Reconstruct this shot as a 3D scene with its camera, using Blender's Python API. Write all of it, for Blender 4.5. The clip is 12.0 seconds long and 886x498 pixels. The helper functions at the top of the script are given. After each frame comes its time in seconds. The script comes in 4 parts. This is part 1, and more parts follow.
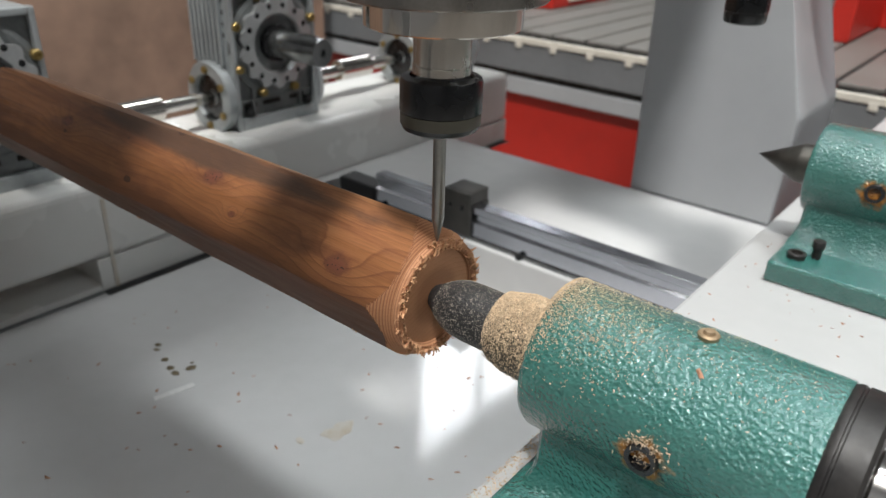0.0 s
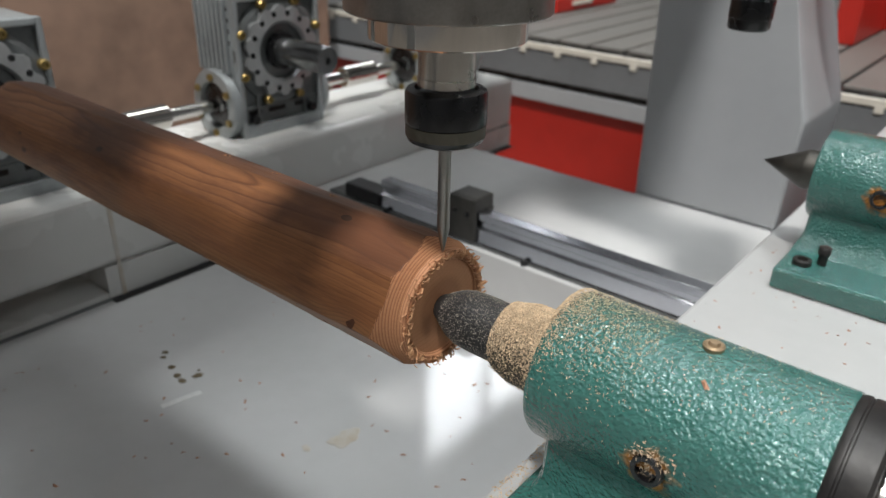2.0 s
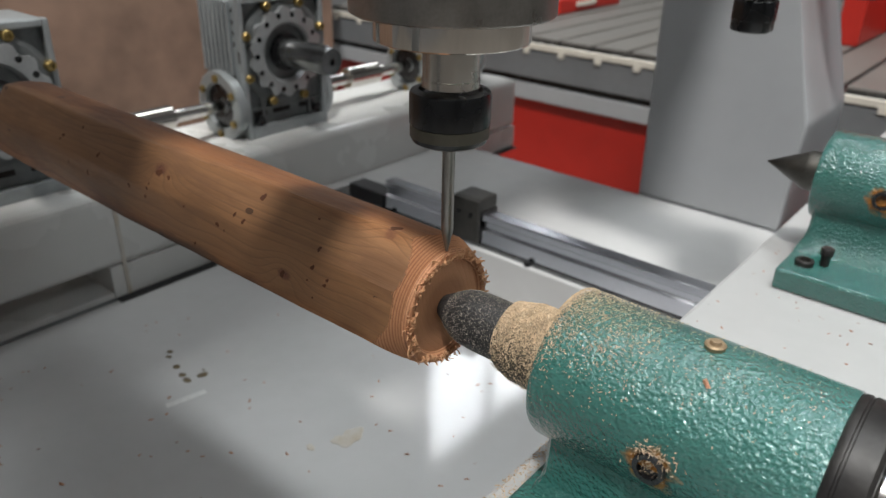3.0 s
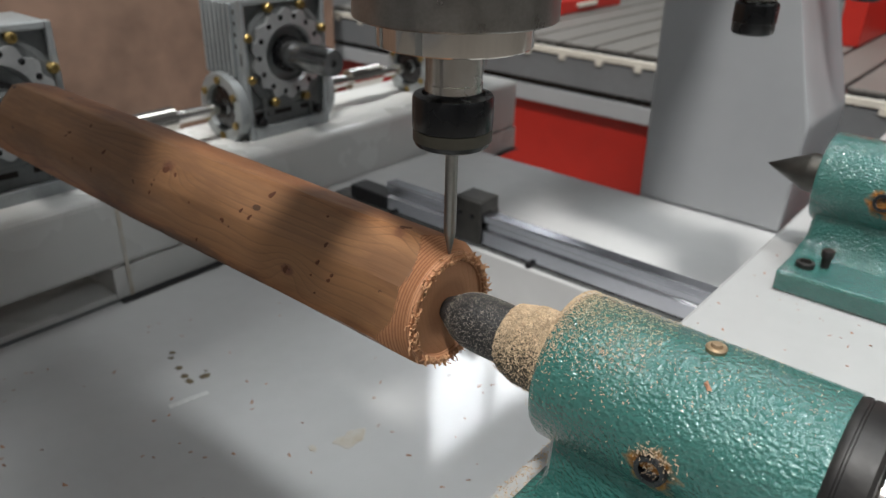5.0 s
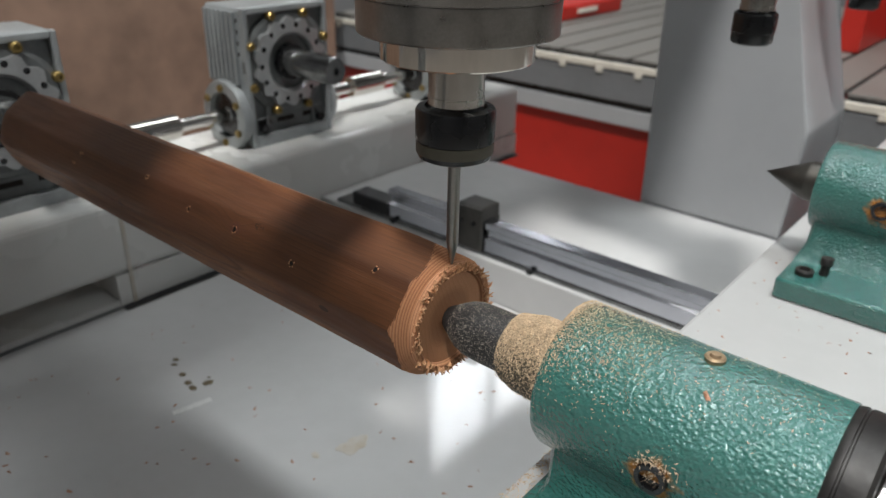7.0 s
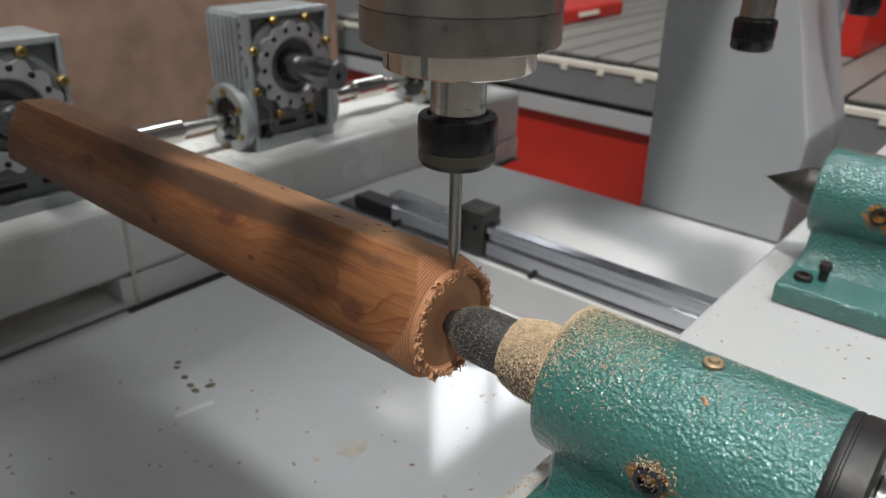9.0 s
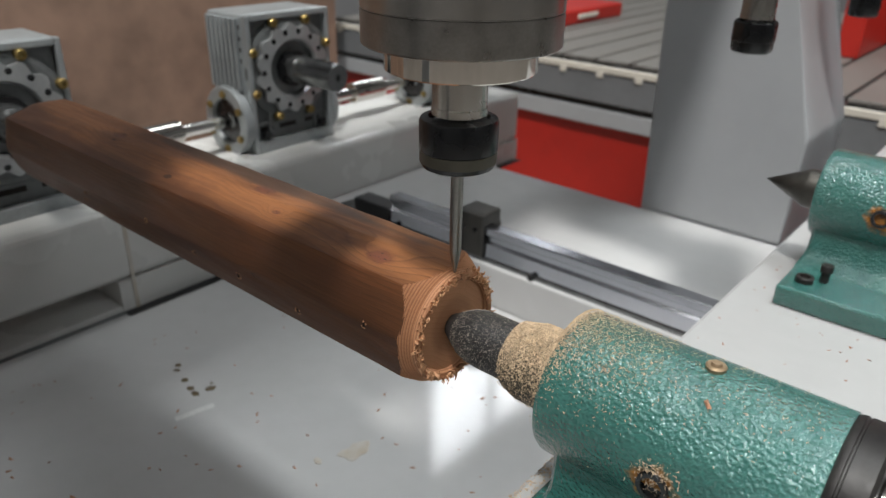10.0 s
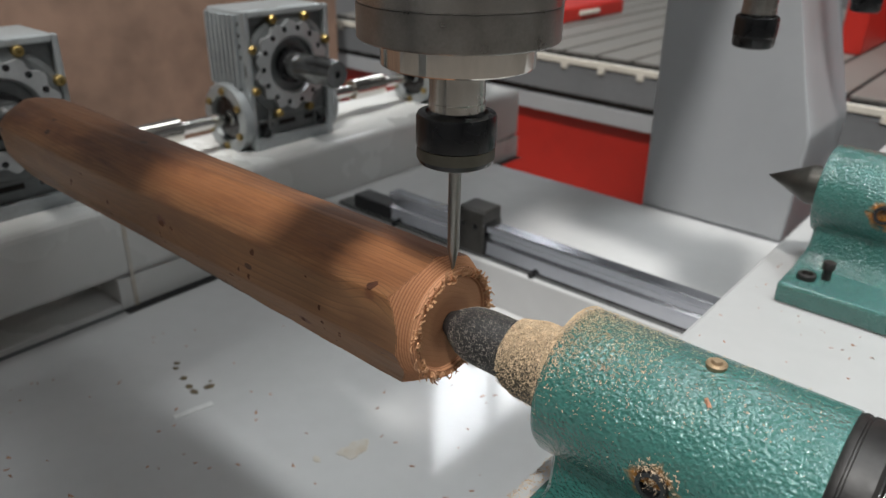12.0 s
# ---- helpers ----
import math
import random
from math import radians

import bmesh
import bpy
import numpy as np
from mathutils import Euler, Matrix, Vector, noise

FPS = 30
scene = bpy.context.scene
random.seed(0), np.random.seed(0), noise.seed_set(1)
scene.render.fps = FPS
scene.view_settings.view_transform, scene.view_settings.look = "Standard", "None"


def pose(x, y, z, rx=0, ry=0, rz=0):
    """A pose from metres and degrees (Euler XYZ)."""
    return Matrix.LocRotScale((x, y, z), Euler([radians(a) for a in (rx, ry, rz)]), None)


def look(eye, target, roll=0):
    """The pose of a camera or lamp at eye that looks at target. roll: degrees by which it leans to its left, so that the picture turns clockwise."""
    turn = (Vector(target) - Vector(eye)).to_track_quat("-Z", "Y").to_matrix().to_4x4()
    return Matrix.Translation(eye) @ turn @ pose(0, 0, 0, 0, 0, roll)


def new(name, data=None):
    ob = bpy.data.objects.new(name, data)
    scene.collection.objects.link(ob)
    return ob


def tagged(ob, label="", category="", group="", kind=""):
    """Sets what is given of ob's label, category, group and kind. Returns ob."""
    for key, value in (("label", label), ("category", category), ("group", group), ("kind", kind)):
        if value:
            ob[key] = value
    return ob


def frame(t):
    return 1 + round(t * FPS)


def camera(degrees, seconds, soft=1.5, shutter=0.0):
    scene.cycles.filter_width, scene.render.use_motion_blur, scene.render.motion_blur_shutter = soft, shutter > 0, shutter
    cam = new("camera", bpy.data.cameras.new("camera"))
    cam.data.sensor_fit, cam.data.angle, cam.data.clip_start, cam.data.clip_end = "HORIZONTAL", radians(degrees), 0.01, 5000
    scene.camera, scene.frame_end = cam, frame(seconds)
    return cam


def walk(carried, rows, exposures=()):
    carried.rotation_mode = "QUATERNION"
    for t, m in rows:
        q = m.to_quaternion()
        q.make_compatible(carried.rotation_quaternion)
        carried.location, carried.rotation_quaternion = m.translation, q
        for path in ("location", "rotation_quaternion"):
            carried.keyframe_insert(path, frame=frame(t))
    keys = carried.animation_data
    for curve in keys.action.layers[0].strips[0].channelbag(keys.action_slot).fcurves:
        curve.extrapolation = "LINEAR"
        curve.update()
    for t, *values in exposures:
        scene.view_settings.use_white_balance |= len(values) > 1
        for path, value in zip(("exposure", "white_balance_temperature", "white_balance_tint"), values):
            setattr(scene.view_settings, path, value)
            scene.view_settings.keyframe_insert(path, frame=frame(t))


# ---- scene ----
cam = camera(62.39, 12.0, soft=1.35)
cam.data.dof.use_dof, cam.data.dof.focus_distance, cam.data.dof.aperture_fstop = True, 0.45, 9.0
walk(cam, [
    (0, look((0.2668, -0.3267, 0.2460), (-0.2983, 0.3682, -0.1987), 1.81)),
    (0.5, look((0.2656, -0.3277, 0.2470), (-0.2998, 0.3678, -0.1964), 1.83)),
    (1, look((0.2653, -0.3280, 0.2487), (-0.3029, 0.3664, -0.1928), 1.69)),
    (1.5, look((0.2659, -0.3273, 0.2499), (-0.3046, 0.3654, -0.1914), 1.42)),
    (2, look((0.2665, -0.3266, 0.2509), (-0.3055, 0.3652, -0.1899), 1.36)),
    (2.5, look((0.2672, -0.3283, 0.2517), (-0.3074, 0.3618, -0.1884), 1.38)),
    (3, look((0.2687, -0.3296, 0.2520), (-0.3072, 0.3596, -0.1877), 1.30)),
    (5, look((0.2689, -0.3317, 0.2546), (-0.3079, 0.3570, -0.1848), 1.28)),
    (5.5, look((0.2692, -0.3313, 0.2550), (-0.3086, 0.3571, -0.1834), 1.10)),
    (6, look((0.2690, -0.3335, 0.2568), (-0.3103, 0.3548, -0.1800), 1.15)),
    (6.5, look((0.2696, -0.3353, 0.2596), (-0.3108, 0.3529, -0.1757), 1.19)),
    (7, look((0.2706, -0.3353, 0.2605), (-0.3090, 0.3545, -0.1735), 1.20)),
    (9, look((0.2728, -0.3386, 0.2644), (-0.3089, 0.3513, -0.1665), 1.29)),
    (9.5, look((0.2735, -0.3381, 0.2636), (-0.3078, 0.3530, -0.1658), 1.28)),
    (10, look((0.2708, -0.3381, 0.2649), (-0.3108, 0.3530, -0.1643), 1.22)),
    (10.5, look((0.2712, -0.3375, 0.2657), (-0.3111, 0.3530, -0.1634), 1.20)),
    (11, look((0.2700, -0.3373, 0.2649), (-0.3129, 0.3529, -0.1640), 1.12)),
    (11.5, look((0.2696, -0.3363, 0.2633), (-0.3135, 0.3526, -0.1674), 1.14)),
    (12, look((0.2701, -0.3332, 0.2623), (-0.3123, 0.3554, -0.1697), 1.10)),
], [(0, 0.09), (1, -0.06), (1.5, -0.10), (2.5, -0.16), (12, -0.18)])

# ---- light ----
world = bpy.data.worlds.new("World")
scene.world = world
world.use_nodes = True
_nt = world.node_tree
_sky = _nt.nodes.new("ShaderNodeTexSky")
_sky.sky_type = "NISHITA"
_sky.sun_disc = False
_sky.sun_elevation, _sky.sun_rotation = radians(28), radians(15)
_nt.links.new(_sky.outputs[0], _nt.nodes["Background"].inputs[0])
_nt.nodes["Background"].inputs[1].default_value = 0.08


def area_lamp(name, m, w, h, power, color=(1, 1, 1)):
    d = bpy.data.lights.new(name, "AREA")
    d.shape, d.size, d.size_y, d.energy, d.color = "RECTANGLE", w, h, power, color
    ob = new(name, d)
    ob.matrix_world = m
    return ob


# daylight in the high window opening of the west wall
WEST, NORTH, CEIL = -4.4, 9.0, 6.5
area_lamp("window_daylight", look((WEST - 0.06, 6.35, 4.88), (0, 6.35, 4.88)), 2.5, 1.74, 175, (0.94, 0.97, 1.0))
# unseen overhead lamps: some placed from shadows and highlights, others added as fill
area_lamp("unseen_lamp", look((0.77, -2.10, 6.4), (0, 0, 0)), 0.705, 0.705, 600, (1.0, 0.985, 0.96))
# broad soft fill added from behind the camera
area_lamp("unseen_lamp", look((2.86, -4.03, 6.4), (0, 0, -0.5)), 2.5, 2.5, 120, (0.915, 0.96, 0.975))
# added to light bed and step east of the crossbeam
area_lamp("unseen_lamp", look((1.1, 0.92, 6.4), (0.2, 0.5, 0)), 0.9, 1.4, 245, (0.915, 0.96, 0.975))
# long lamp added for highlights on tailstock and couplings
area_lamp("unseen_lamp", look((-1.4, 2.1, 6.4), (-1.4, 2.1, 0)), 0.9, 3.8, 115, (0.925, 0.965, 0.98))
# large fill added to brighten beam and gearbox fronts
area_lamp("unseen_lamp", look((7.0, 1.7, 6.4), (7.0, 1.7, 0)), 2.5, 4.0, 185, (0.915, 0.96, 0.975))


# ---- materials ----
def mat(name, color, rough=0.5, metal=0.0, var=0.15, scale=8.0, bump=0.0, bump_scale=60.0, coat=0.0, color2=None, fine=40.0, spec=0.5, drift=0.09):
    """Paint, metal or stone with colour drift at two scales and fine relief."""
    m = bpy.data.materials.new(name)
    m.use_nodes = True
    nt = m.node_tree
    b = nt.nodes["Principled BSDF"]
    tc = nt.nodes.new("ShaderNodeTexCoord")
    n1 = nt.nodes.new("ShaderNodeTexNoise")
    n1.inputs["Scale"].default_value, n1.inputs["Detail"].default_value = scale, 5
    n2 = nt.nodes.new("ShaderNodeTexNoise")
    n2.inputs["Scale"].default_value, n2.inputs["Detail"].default_value = scale * fine / 4, 3
    for n in (n1, n2):
        nt.links.new(tc.outputs["Object"], n.inputs["Vector"])
    add = nt.nodes.new("ShaderNodeMath")
    add.operation = "MULTIPLY_ADD"
    nt.links.new(n2.outputs["Fac"], add.inputs[0])
    add.inputs[1].default_value = 0.35
    nt.links.new(n1.outputs["Fac"], add.inputs[2])
    ramp = nt.nodes.new("ShaderNodeValToRGB")
    c2 = color2 or tuple(max(0, c * (1 - 2 * var)) for c in color)
    ramp.color_ramp.elements[0].position, ramp.color_ramp.elements[1].position = 0.42, 0.85
    ramp.color_ramp.elements[0].color, ramp.color_ramp.elements[1].color = (*c2, 1), (*color, 1)
    nt.links.new(add.outputs[0], ramp.inputs[0])
    nt.links.new(ramp.outputs[0], b.inputs["Base Color"])
    mr = nt.nodes.new("ShaderNodeMapRange")
    mr.inputs["To Min"].default_value, mr.inputs["To Max"].default_value = max(0.02, rough - drift), min(1, rough + drift)
    nt.links.new(n1.outputs["Fac"], mr.inputs[0])
    nt.links.new(mr.outputs[0], b.inputs["Roughness"])
    b.inputs["Metallic"].default_value = metal
    b.inputs["Coat Weight"].default_value = coat
    b.inputs["Coat Roughness"].default_value = 0.07
    b.inputs["Specular IOR Level"].default_value = spec
    if bump:
        n3 = nt.nodes.new("ShaderNodeTexNoise")
        n3.inputs["Scale"].default_value, n3.inputs["Detail"].default_value = bump_scale, 3
        nt.links.new(tc.outputs["Object"], n3.inputs["Vector"])
        bp = nt.nodes.new("ShaderNodeBump")
        bp.inputs["Strength"].default_value, bp.inputs["Distance"].default_value = bump, 0.002
        nt.links.new(n3.outputs["Fac"], bp.inputs["Height"])
        nt.links.new(bp.outputs[0], b.inputs["Normal"])
    return m


M_WHITE = mat("white_machine_paint", (0.62, 0.62, 0.60), 0.28, var=0.04, scale=3, bump=0.04, bump_scale=25)
M_BED = mat("white_bed_paint", (0.55, 0.55, 0.545), 0.085, var=0.05, scale=4, bump=0.012, bump_scale=14, drift=0.02)
M_MOUNT = mat("satin_grey_white_paint", (0.41, 0.412, 0.408), 0.3, var=0.05, scale=5, bump=0.03, bump_scale=30)
M_COLUMN = mat("grey_white_paint", (0.37, 0.38, 0.39), 0.4, var=0.06, scale=3)
M_STEEL = mat("polished_steel", (0.72, 0.70, 0.67), 0.14, 1.0, var=0.05, scale=20)
M_TURNED = mat("turned_steel", (0.43, 0.41, 0.38), 0.26, 1.0, var=0.08, scale=30)
M_BRUSHED = mat("brushed_grey_steel", (0.30, 0.285, 0.265), 0.30, 1.0, var=0.16, scale=60, bump=0.04, bump_scale=500)
M_CONE = mat("dark_oiled_steel", (0.10, 0.095, 0.085), 0.42, 0.8, var=0.2, scale=50)
M_CARBIDE = mat("tool_steel", (0.24, 0.23, 0.215), 0.36, 1.0, var=0.1, scale=60)
M_SHAFT = mat("oiled_dark_steel", (0.27, 0.275, 0.275), 0.22, 0.9, var=0.2, scale=40)
M_RAIL = mat("ground_rail_steel", (0.63, 0.64, 0.69), 0.17, 1.0, var=0.06, scale=10)
# dead black for the shade inside bores, slots, sockets and nail holes
M_HOLE = mat("hole_shade_black", (0.012, 0.008, 0.006), 0.9, var=0.1, scale=50)
M_BORE = mat("dark_bored_wood", (0.13, 0.045, 0.02), 0.8, var=0.25, scale=90)
M_MIRROR = mat("mirror_steel", (0.70, 0.67, 0.62), 0.06, 1.0, var=0.03, scale=10)
M_BLACK = mat("black_oxide_steel", (0.007, 0.007, 0.008), 0.27, 0.0, var=0.2, scale=30)
M_CAP = mat("worn_black_cap", (0.011, 0.010, 0.010), 0.46, 0.0, var=0.2, scale=45, color2=(0.028, 0.026, 0.024), spec=0.3, bump=0.15, bump_scale=120)
M_POINT = mat("dusty_black_point", (0.022, 0.021, 0.021), 0.5, 0.0, var=0.2, scale=60, bump=0.4, bump_scale=500)
M_SPECK = mat("grey_dust", (0.50, 0.45, 0.38), 0.95, var=0.2, scale=200)
M_STOP = mat("dusty_dark_steel", (0.045, 0.043, 0.038), 0.6, var=0.25, scale=60)
M_DUSTY = mat("dusty_black_steel", (0.075, 0.065, 0.045), 0.6, 0.0, var=0.15, scale=40)
M_ALU = mat("cast_aluminium", (0.37, 0.395, 0.40), 0.38, 0.45, var=0.14, scale=14, bump=0.25, bump_scale=180)
# darker copy of the cast aluminium for the gearbox's shaded front recess
M_ALU_DARK = mat("recess_shade_aluminium", (0.16, 0.17, 0.17), 0.5, 0.5, var=0.2, scale=14, bump=0.25, bump_scale=180)
M_RING = mat("machined_flange", (0.44, 0.45, 0.45), 0.4, 0.7, var=0.12, scale=20)
M_BRASS = mat("yellow_zinc_bolt", (0.33, 0.235, 0.085), 0.35, 0.8, var=0.2, scale=60)
M_RED = mat("red_machine_paint", (0.46, 0.02, 0.012), 0.4, var=0.12, scale=2)
M_GREY = mat("grey_frame_paint", (0.17, 0.178, 0.185), 0.5, var=0.1, scale=4)
M_SLAT = mat("aluminium_table_slat", (0.17, 0.16, 0.145), 0.5, 0.1, var=0.08, scale=6)
M_RUBBER = mat("black_plastic", (0.02, 0.02, 0.022), 0.5, var=0.2, scale=20)
M_FLOOR = mat("grey_brown_shop_floor", (0.25, 0.225, 0.20), 0.6, var=0.16, scale=1.3, bump=0.1, bump_scale=9)
M_WALL = mat("plastered_wall", (0.20, 0.20, 0.205), 0.8, var=0.05, scale=1)
M_EDGE = mat("cream_edge_strip", (0.66, 0.62, 0.54), 0.5, var=0.06, scale=6)
M_DUST = mat("sawdust", (0.66, 0.50, 0.33), 0.95, var=0.2, scale=220, bump=0.8, bump_scale=700)
M_CHIP = mat("wood_chips", (0.48, 0.25, 0.15), 0.9, var=0.25, scale=60)
M_FIBRE = mat("torn_wood_fibre", (0.66, 0.36, 0.19), 0.9, var=0.2, scale=90)
M_CUP = mat("dull_copper", (0.36, 0.26, 0.16), 0.5, 0.6, var=0.15, scale=80)
M_BOARD = mat("stained_brown_board", (0.25, 0.16, 0.115), 0.7, var=0.24, scale=4, bump=0.1, bump_scale=20, fine=14)
M_STAIN = mat("oil_stain", (0.15, 0.11, 0.055), 0.5, var=0.2, scale=60)
M_STREAK = mat("pale_streak_paint", (0.66, 0.66, 0.64), 0.4, var=0.1, scale=160)
M_PALE_STAIN = mat("dried_coolant_stain", (0.46, 0.40, 0.31), 0.3, var=0.1, scale=45, color2=(0.53, 0.515, 0.485))


def green_paint(name, hole):
    m = mat(name, (0.034, 0.155, 0.132), 0.2, 0.08, var=0.14, scale=9, coat=1.0)
    nt = m.node_tree
    b = nt.nodes["Principled BSDF"]
    tc = nt.nodes["Texture Coordinate"]
    vo = nt.nodes.new("ShaderNodeTexVoronoi")
    b.inputs["Coat IOR"].default_value = 1.65
    vo.feature = "SMOOTH_F1"
    vo.inputs["Scale"].default_value = 360
    vo.inputs["Smoothness"].default_value = 0.7
    no = nt.nodes.new("ShaderNodeTexNoise")
    no.inputs["Scale"].default_value, no.inputs["Detail"].default_value = 650, 4
    mx = nt.nodes.new("ShaderNodeMath")
    mx.operation = "MULTIPLY_ADD"
    for n in (vo, no):
        nt.links.new(tc.outputs["Object"], n.inputs["Vector"])
    nt.links.new(no.outputs["Fac"], mx.inputs[0])
    mx.inputs[1].default_value = 1.15
    nt.links.new(vo.outputs["Distance"], mx.inputs[2])
    bp = nt.nodes.new("ShaderNodeBump")
    bp.inputs["Strength"].default_value, bp.inputs["Distance"].default_value = 0.66, 0.0017
    nt.links.new(mx.outputs[0], bp.inputs["Height"])
    nt.links.new(bp.outputs[0], b.inputs["Normal"])
    nt.links.new(bp.outputs[0], b.inputs["Coat Normal"])
    # rust bleeding from the clamp hole
    vm = nt.nodes.new("ShaderNodeVectorMath")
    vm.operation = "DISTANCE"
    vm.inputs[1].default_value = hole
    nt.links.new(tc.outputs["Object"], vm.inputs[0])
    rn = nt.nodes.new("ShaderNodeTexNoise")
    rn.inputs["Scale"].default_value, rn.inputs["Detail"].default_value = 130, 4
    nt.links.new(tc.outputs["Object"], rn.inputs["Vector"])
    wob = nt.nodes.new("ShaderNodeMath")
    wob.operation = "MULTIPLY_ADD"
    nt.links.new(rn.outputs["Fac"], wob.inputs[0])
    wob.inputs[1].default_value = -0.016
    nt.links.new(vm.outputs["Value"], wob.inputs[2])
    halo = nt.nodes.new("ShaderNodeMapRange")
    halo.inputs["From Min"].default_value, halo.inputs["From Max"].default_value = 0.0075, 0.0015
    nt.links.new(wob.outputs[0], halo.inputs[0])
    old = b.inputs["Base Color"].links[0].from_socket
    mixc = nt.nodes.new("ShaderNodeMix")
    mixc.data_type = "RGBA"
    nt.links.new(halo.outputs[0], mixc.inputs[0])
    nt.links.new(old, mixc.inputs[6])
    rr = nt.nodes.new("ShaderNodeValToRGB")
    rr.color_ramp.elements[0].color, rr.color_ramp.elements[1].color = (0.06, 0.025, 0.012, 1), (0.40, 0.17, 0.035, 1)
    rr.color_ramp.elements[0].position, rr.color_ramp.elements[1].position = 0.35, 0.62
    nt.links.new(rn.outputs["Fac"], rr.inputs[0])
    nt.links.new(rr.outputs[0], mixc.inputs[7])
    nt.links.new(mixc.outputs[2], b.inputs["Base Color"])
    inv = nt.nodes.new("ShaderNodeMath")
    inv.operation = "MULTIPLY_ADD"
    nt.links.new(halo.outputs[0], inv.inputs[0])
    inv.inputs[1].default_value, inv.inputs[2].default_value = -1.0, 1.0
    nt.links.new(inv.outputs[0], b.inputs["Coat Weight"])
    return m


M_GREEN = green_paint("green_hammertone_paint", (0.077, -0.0455, -0.0073))
M_GREEN_CLEAN = green_paint("clean_green_hammertone_paint", (0.064, -0.0455, -0.001))


def wood(name, light, dark, rough, knots=(), fresh=False):
    """Softwood: year rings round a pith beside the blank, stretched along x, with knots and weathering."""
    m = bpy.data.materials.new(name)
    m.use_nodes = True
    nt = m.node_tree
    L = nt.links.new
    b = nt.nodes["Principled BSDF"]
    b.inputs["Roughness"].default_value = rough
    tc = nt.nodes.new("ShaderNodeTexCoord")
    obj = tc.outputs["Object"]

    def node(kind, **kw):
        n = nt.nodes.new("ShaderNode" + kind)
        for k, v in kw.items():
            n.inputs[k].default_value = v
        return n

    def math_(op, a, c=None, d=None):
        n = nt.nodes.new("ShaderNodeMath")
        n.operation = op
        for i, v in enumerate((a, c, d)):
            if v is None:
                continue
            if isinstance(v, (int, float)):
                n.inputs[i].default_value = v
            else:
                L(v, n.inputs[i])
        return n.outputs[0]

    mp = node("Mapping", Scale=(4.0, 15, 15))
    L(obj, mp.inputs["Vector"])
    warp = node("TexNoise", Scale=1.4, Detail=1.5)
    L(mp.outputs[0], warp.inputs["Vector"])
    sep = nt.nodes.new("ShaderNodeSeparateXYZ")
    L(obj, sep.inputs[0])
    dy = math_("SUBTRACT", sep.outputs[1], 0.012)
    dz = math_("SUBTRACT", sep.outputs[2], -0.085)
    r = math_("SQRT", math_("ADD", math_("MULTIPLY", dy, dy), math_("MULTIPLY", dz, dz)))
    r = math_("ADD", r, math_("MULTIPLY", math_("SUBTRACT", warp.outputs["Fac"], 0.5), 0.015))
    # knots push the rings aside
    ragged = node("TexNoise", Scale=120.0, Detail=3)
    L(obj, ragged.inputs["Vector"])
    knot_mask = knot_edge = None
    for kx, ky, kz, kr in knots:
        vm = nt.nodes.new("ShaderNodeVectorMath")
        vm.operation = "DISTANCE"
        mk = node("Mapping", Scale=(0.6, 1, 1))
        mk.inputs["Location"].default_value = (0, 0, 0)
        L(obj, mk.inputs["Vector"])
        L(mk.outputs[0], vm.inputs[0])
        vm.inputs[1].default_value = (kx * 0.6, ky, kz)
        d = math_("DIVIDE", vm.outputs["Value"], kr)
        g = math_("POWER", 2.718, math_("MULTIPLY", math_("MULTIPLY", d, d), -0.22))
        r = math_("ADD", r, math_("MULTIPLY", g, 0.0105))
        d = math_("ADD", math_("MULTIPLY", d, 1.3), math_("MULTIPLY", math_("SUBTRACT", ragged.outputs["Fac"], 0.5), 1.1))
        core = math_("POWER", 2.718, math_("MULTIPLY", math_("POWER", d, 4.0), -1.6))
        knot_mask = core if knot_mask is None else math_("MAXIMUM", knot_mask, core)
        band = math_("POWER", 2.718, math_("MULTIPLY", math_("POWER", math_("MULTIPLY", math_("SUBTRACT", d, 0.78), 5.0), 2.0), -1.0))
        knot_edge = band if knot_edge is None else math_("MAXIMUM", knot_edge, band)
    rings = math_("FRACT", math_("MULTIPLY", r, 270.0))
    ring = node("ValToRGB")
    cr = ring.color_ramp
    cr.elements[0].position, cr.elements[0].color = 0.0, (*light, 1)
    cr.elements[1].position, cr.elements[1].color = 1.0, (*light, 1)
    e = cr.elements.new(0.74)
    e.color = (*[(a * 2 + c) / 3 for a, c in zip(light, dark)], 1)
    e = cr.elements.new(0.91)
    e.color = (*dark, 1)
    L(rings, ring.inputs[0])

    def mixed(a, c, fac, mode="MIX"):
        n = nt.nodes.new("ShaderNodeMix")
        n.data_type, n.blend_type = "RGBA", mode
        L(a, n.inputs[6])
        if isinstance(c, tuple):
            n.inputs[7].default_value = (*c, 1)
        else:
            L(c, n.inputs[7])
        if isinstance(fac, (int, float)):
            n.inputs[0].default_value = fac
        else:
            L(fac, n.inputs[0])
        return n.outputs[2]

    # the late wood is bold in some years and faint in others
    year = node("Mapping", Scale=(1.2, 26, 26))
    L(obj, year.inputs["Vector"])
    bold = node("TexNoise", Scale=1.0, Detail=3)
    L(year.outputs[0], bold.inputs["Vector"])
    boldness = node("MapRange")
    boldness.inputs["From Min"].default_value, boldness.inputs["From Max"].default_value = 0.40, 0.68
    boldness.inputs["To Min"].default_value = 0.35
    L(bold.outputs["Fac"], boldness.inputs[0])
    plain = node("RGB")
    plain.outputs[0].default_value = (*[(a * 4 + c) / 5 for a, c in zip(light, dark)], 1)
    col = mixed(plain.outputs[0], ring.outputs[0], boldness.outputs[0])
    if not fresh:
        # brown streaks along the grain
        sm = node("Mapping", Scale=(4.5, 60, 60))
        L(obj, sm.inputs["Vector"])
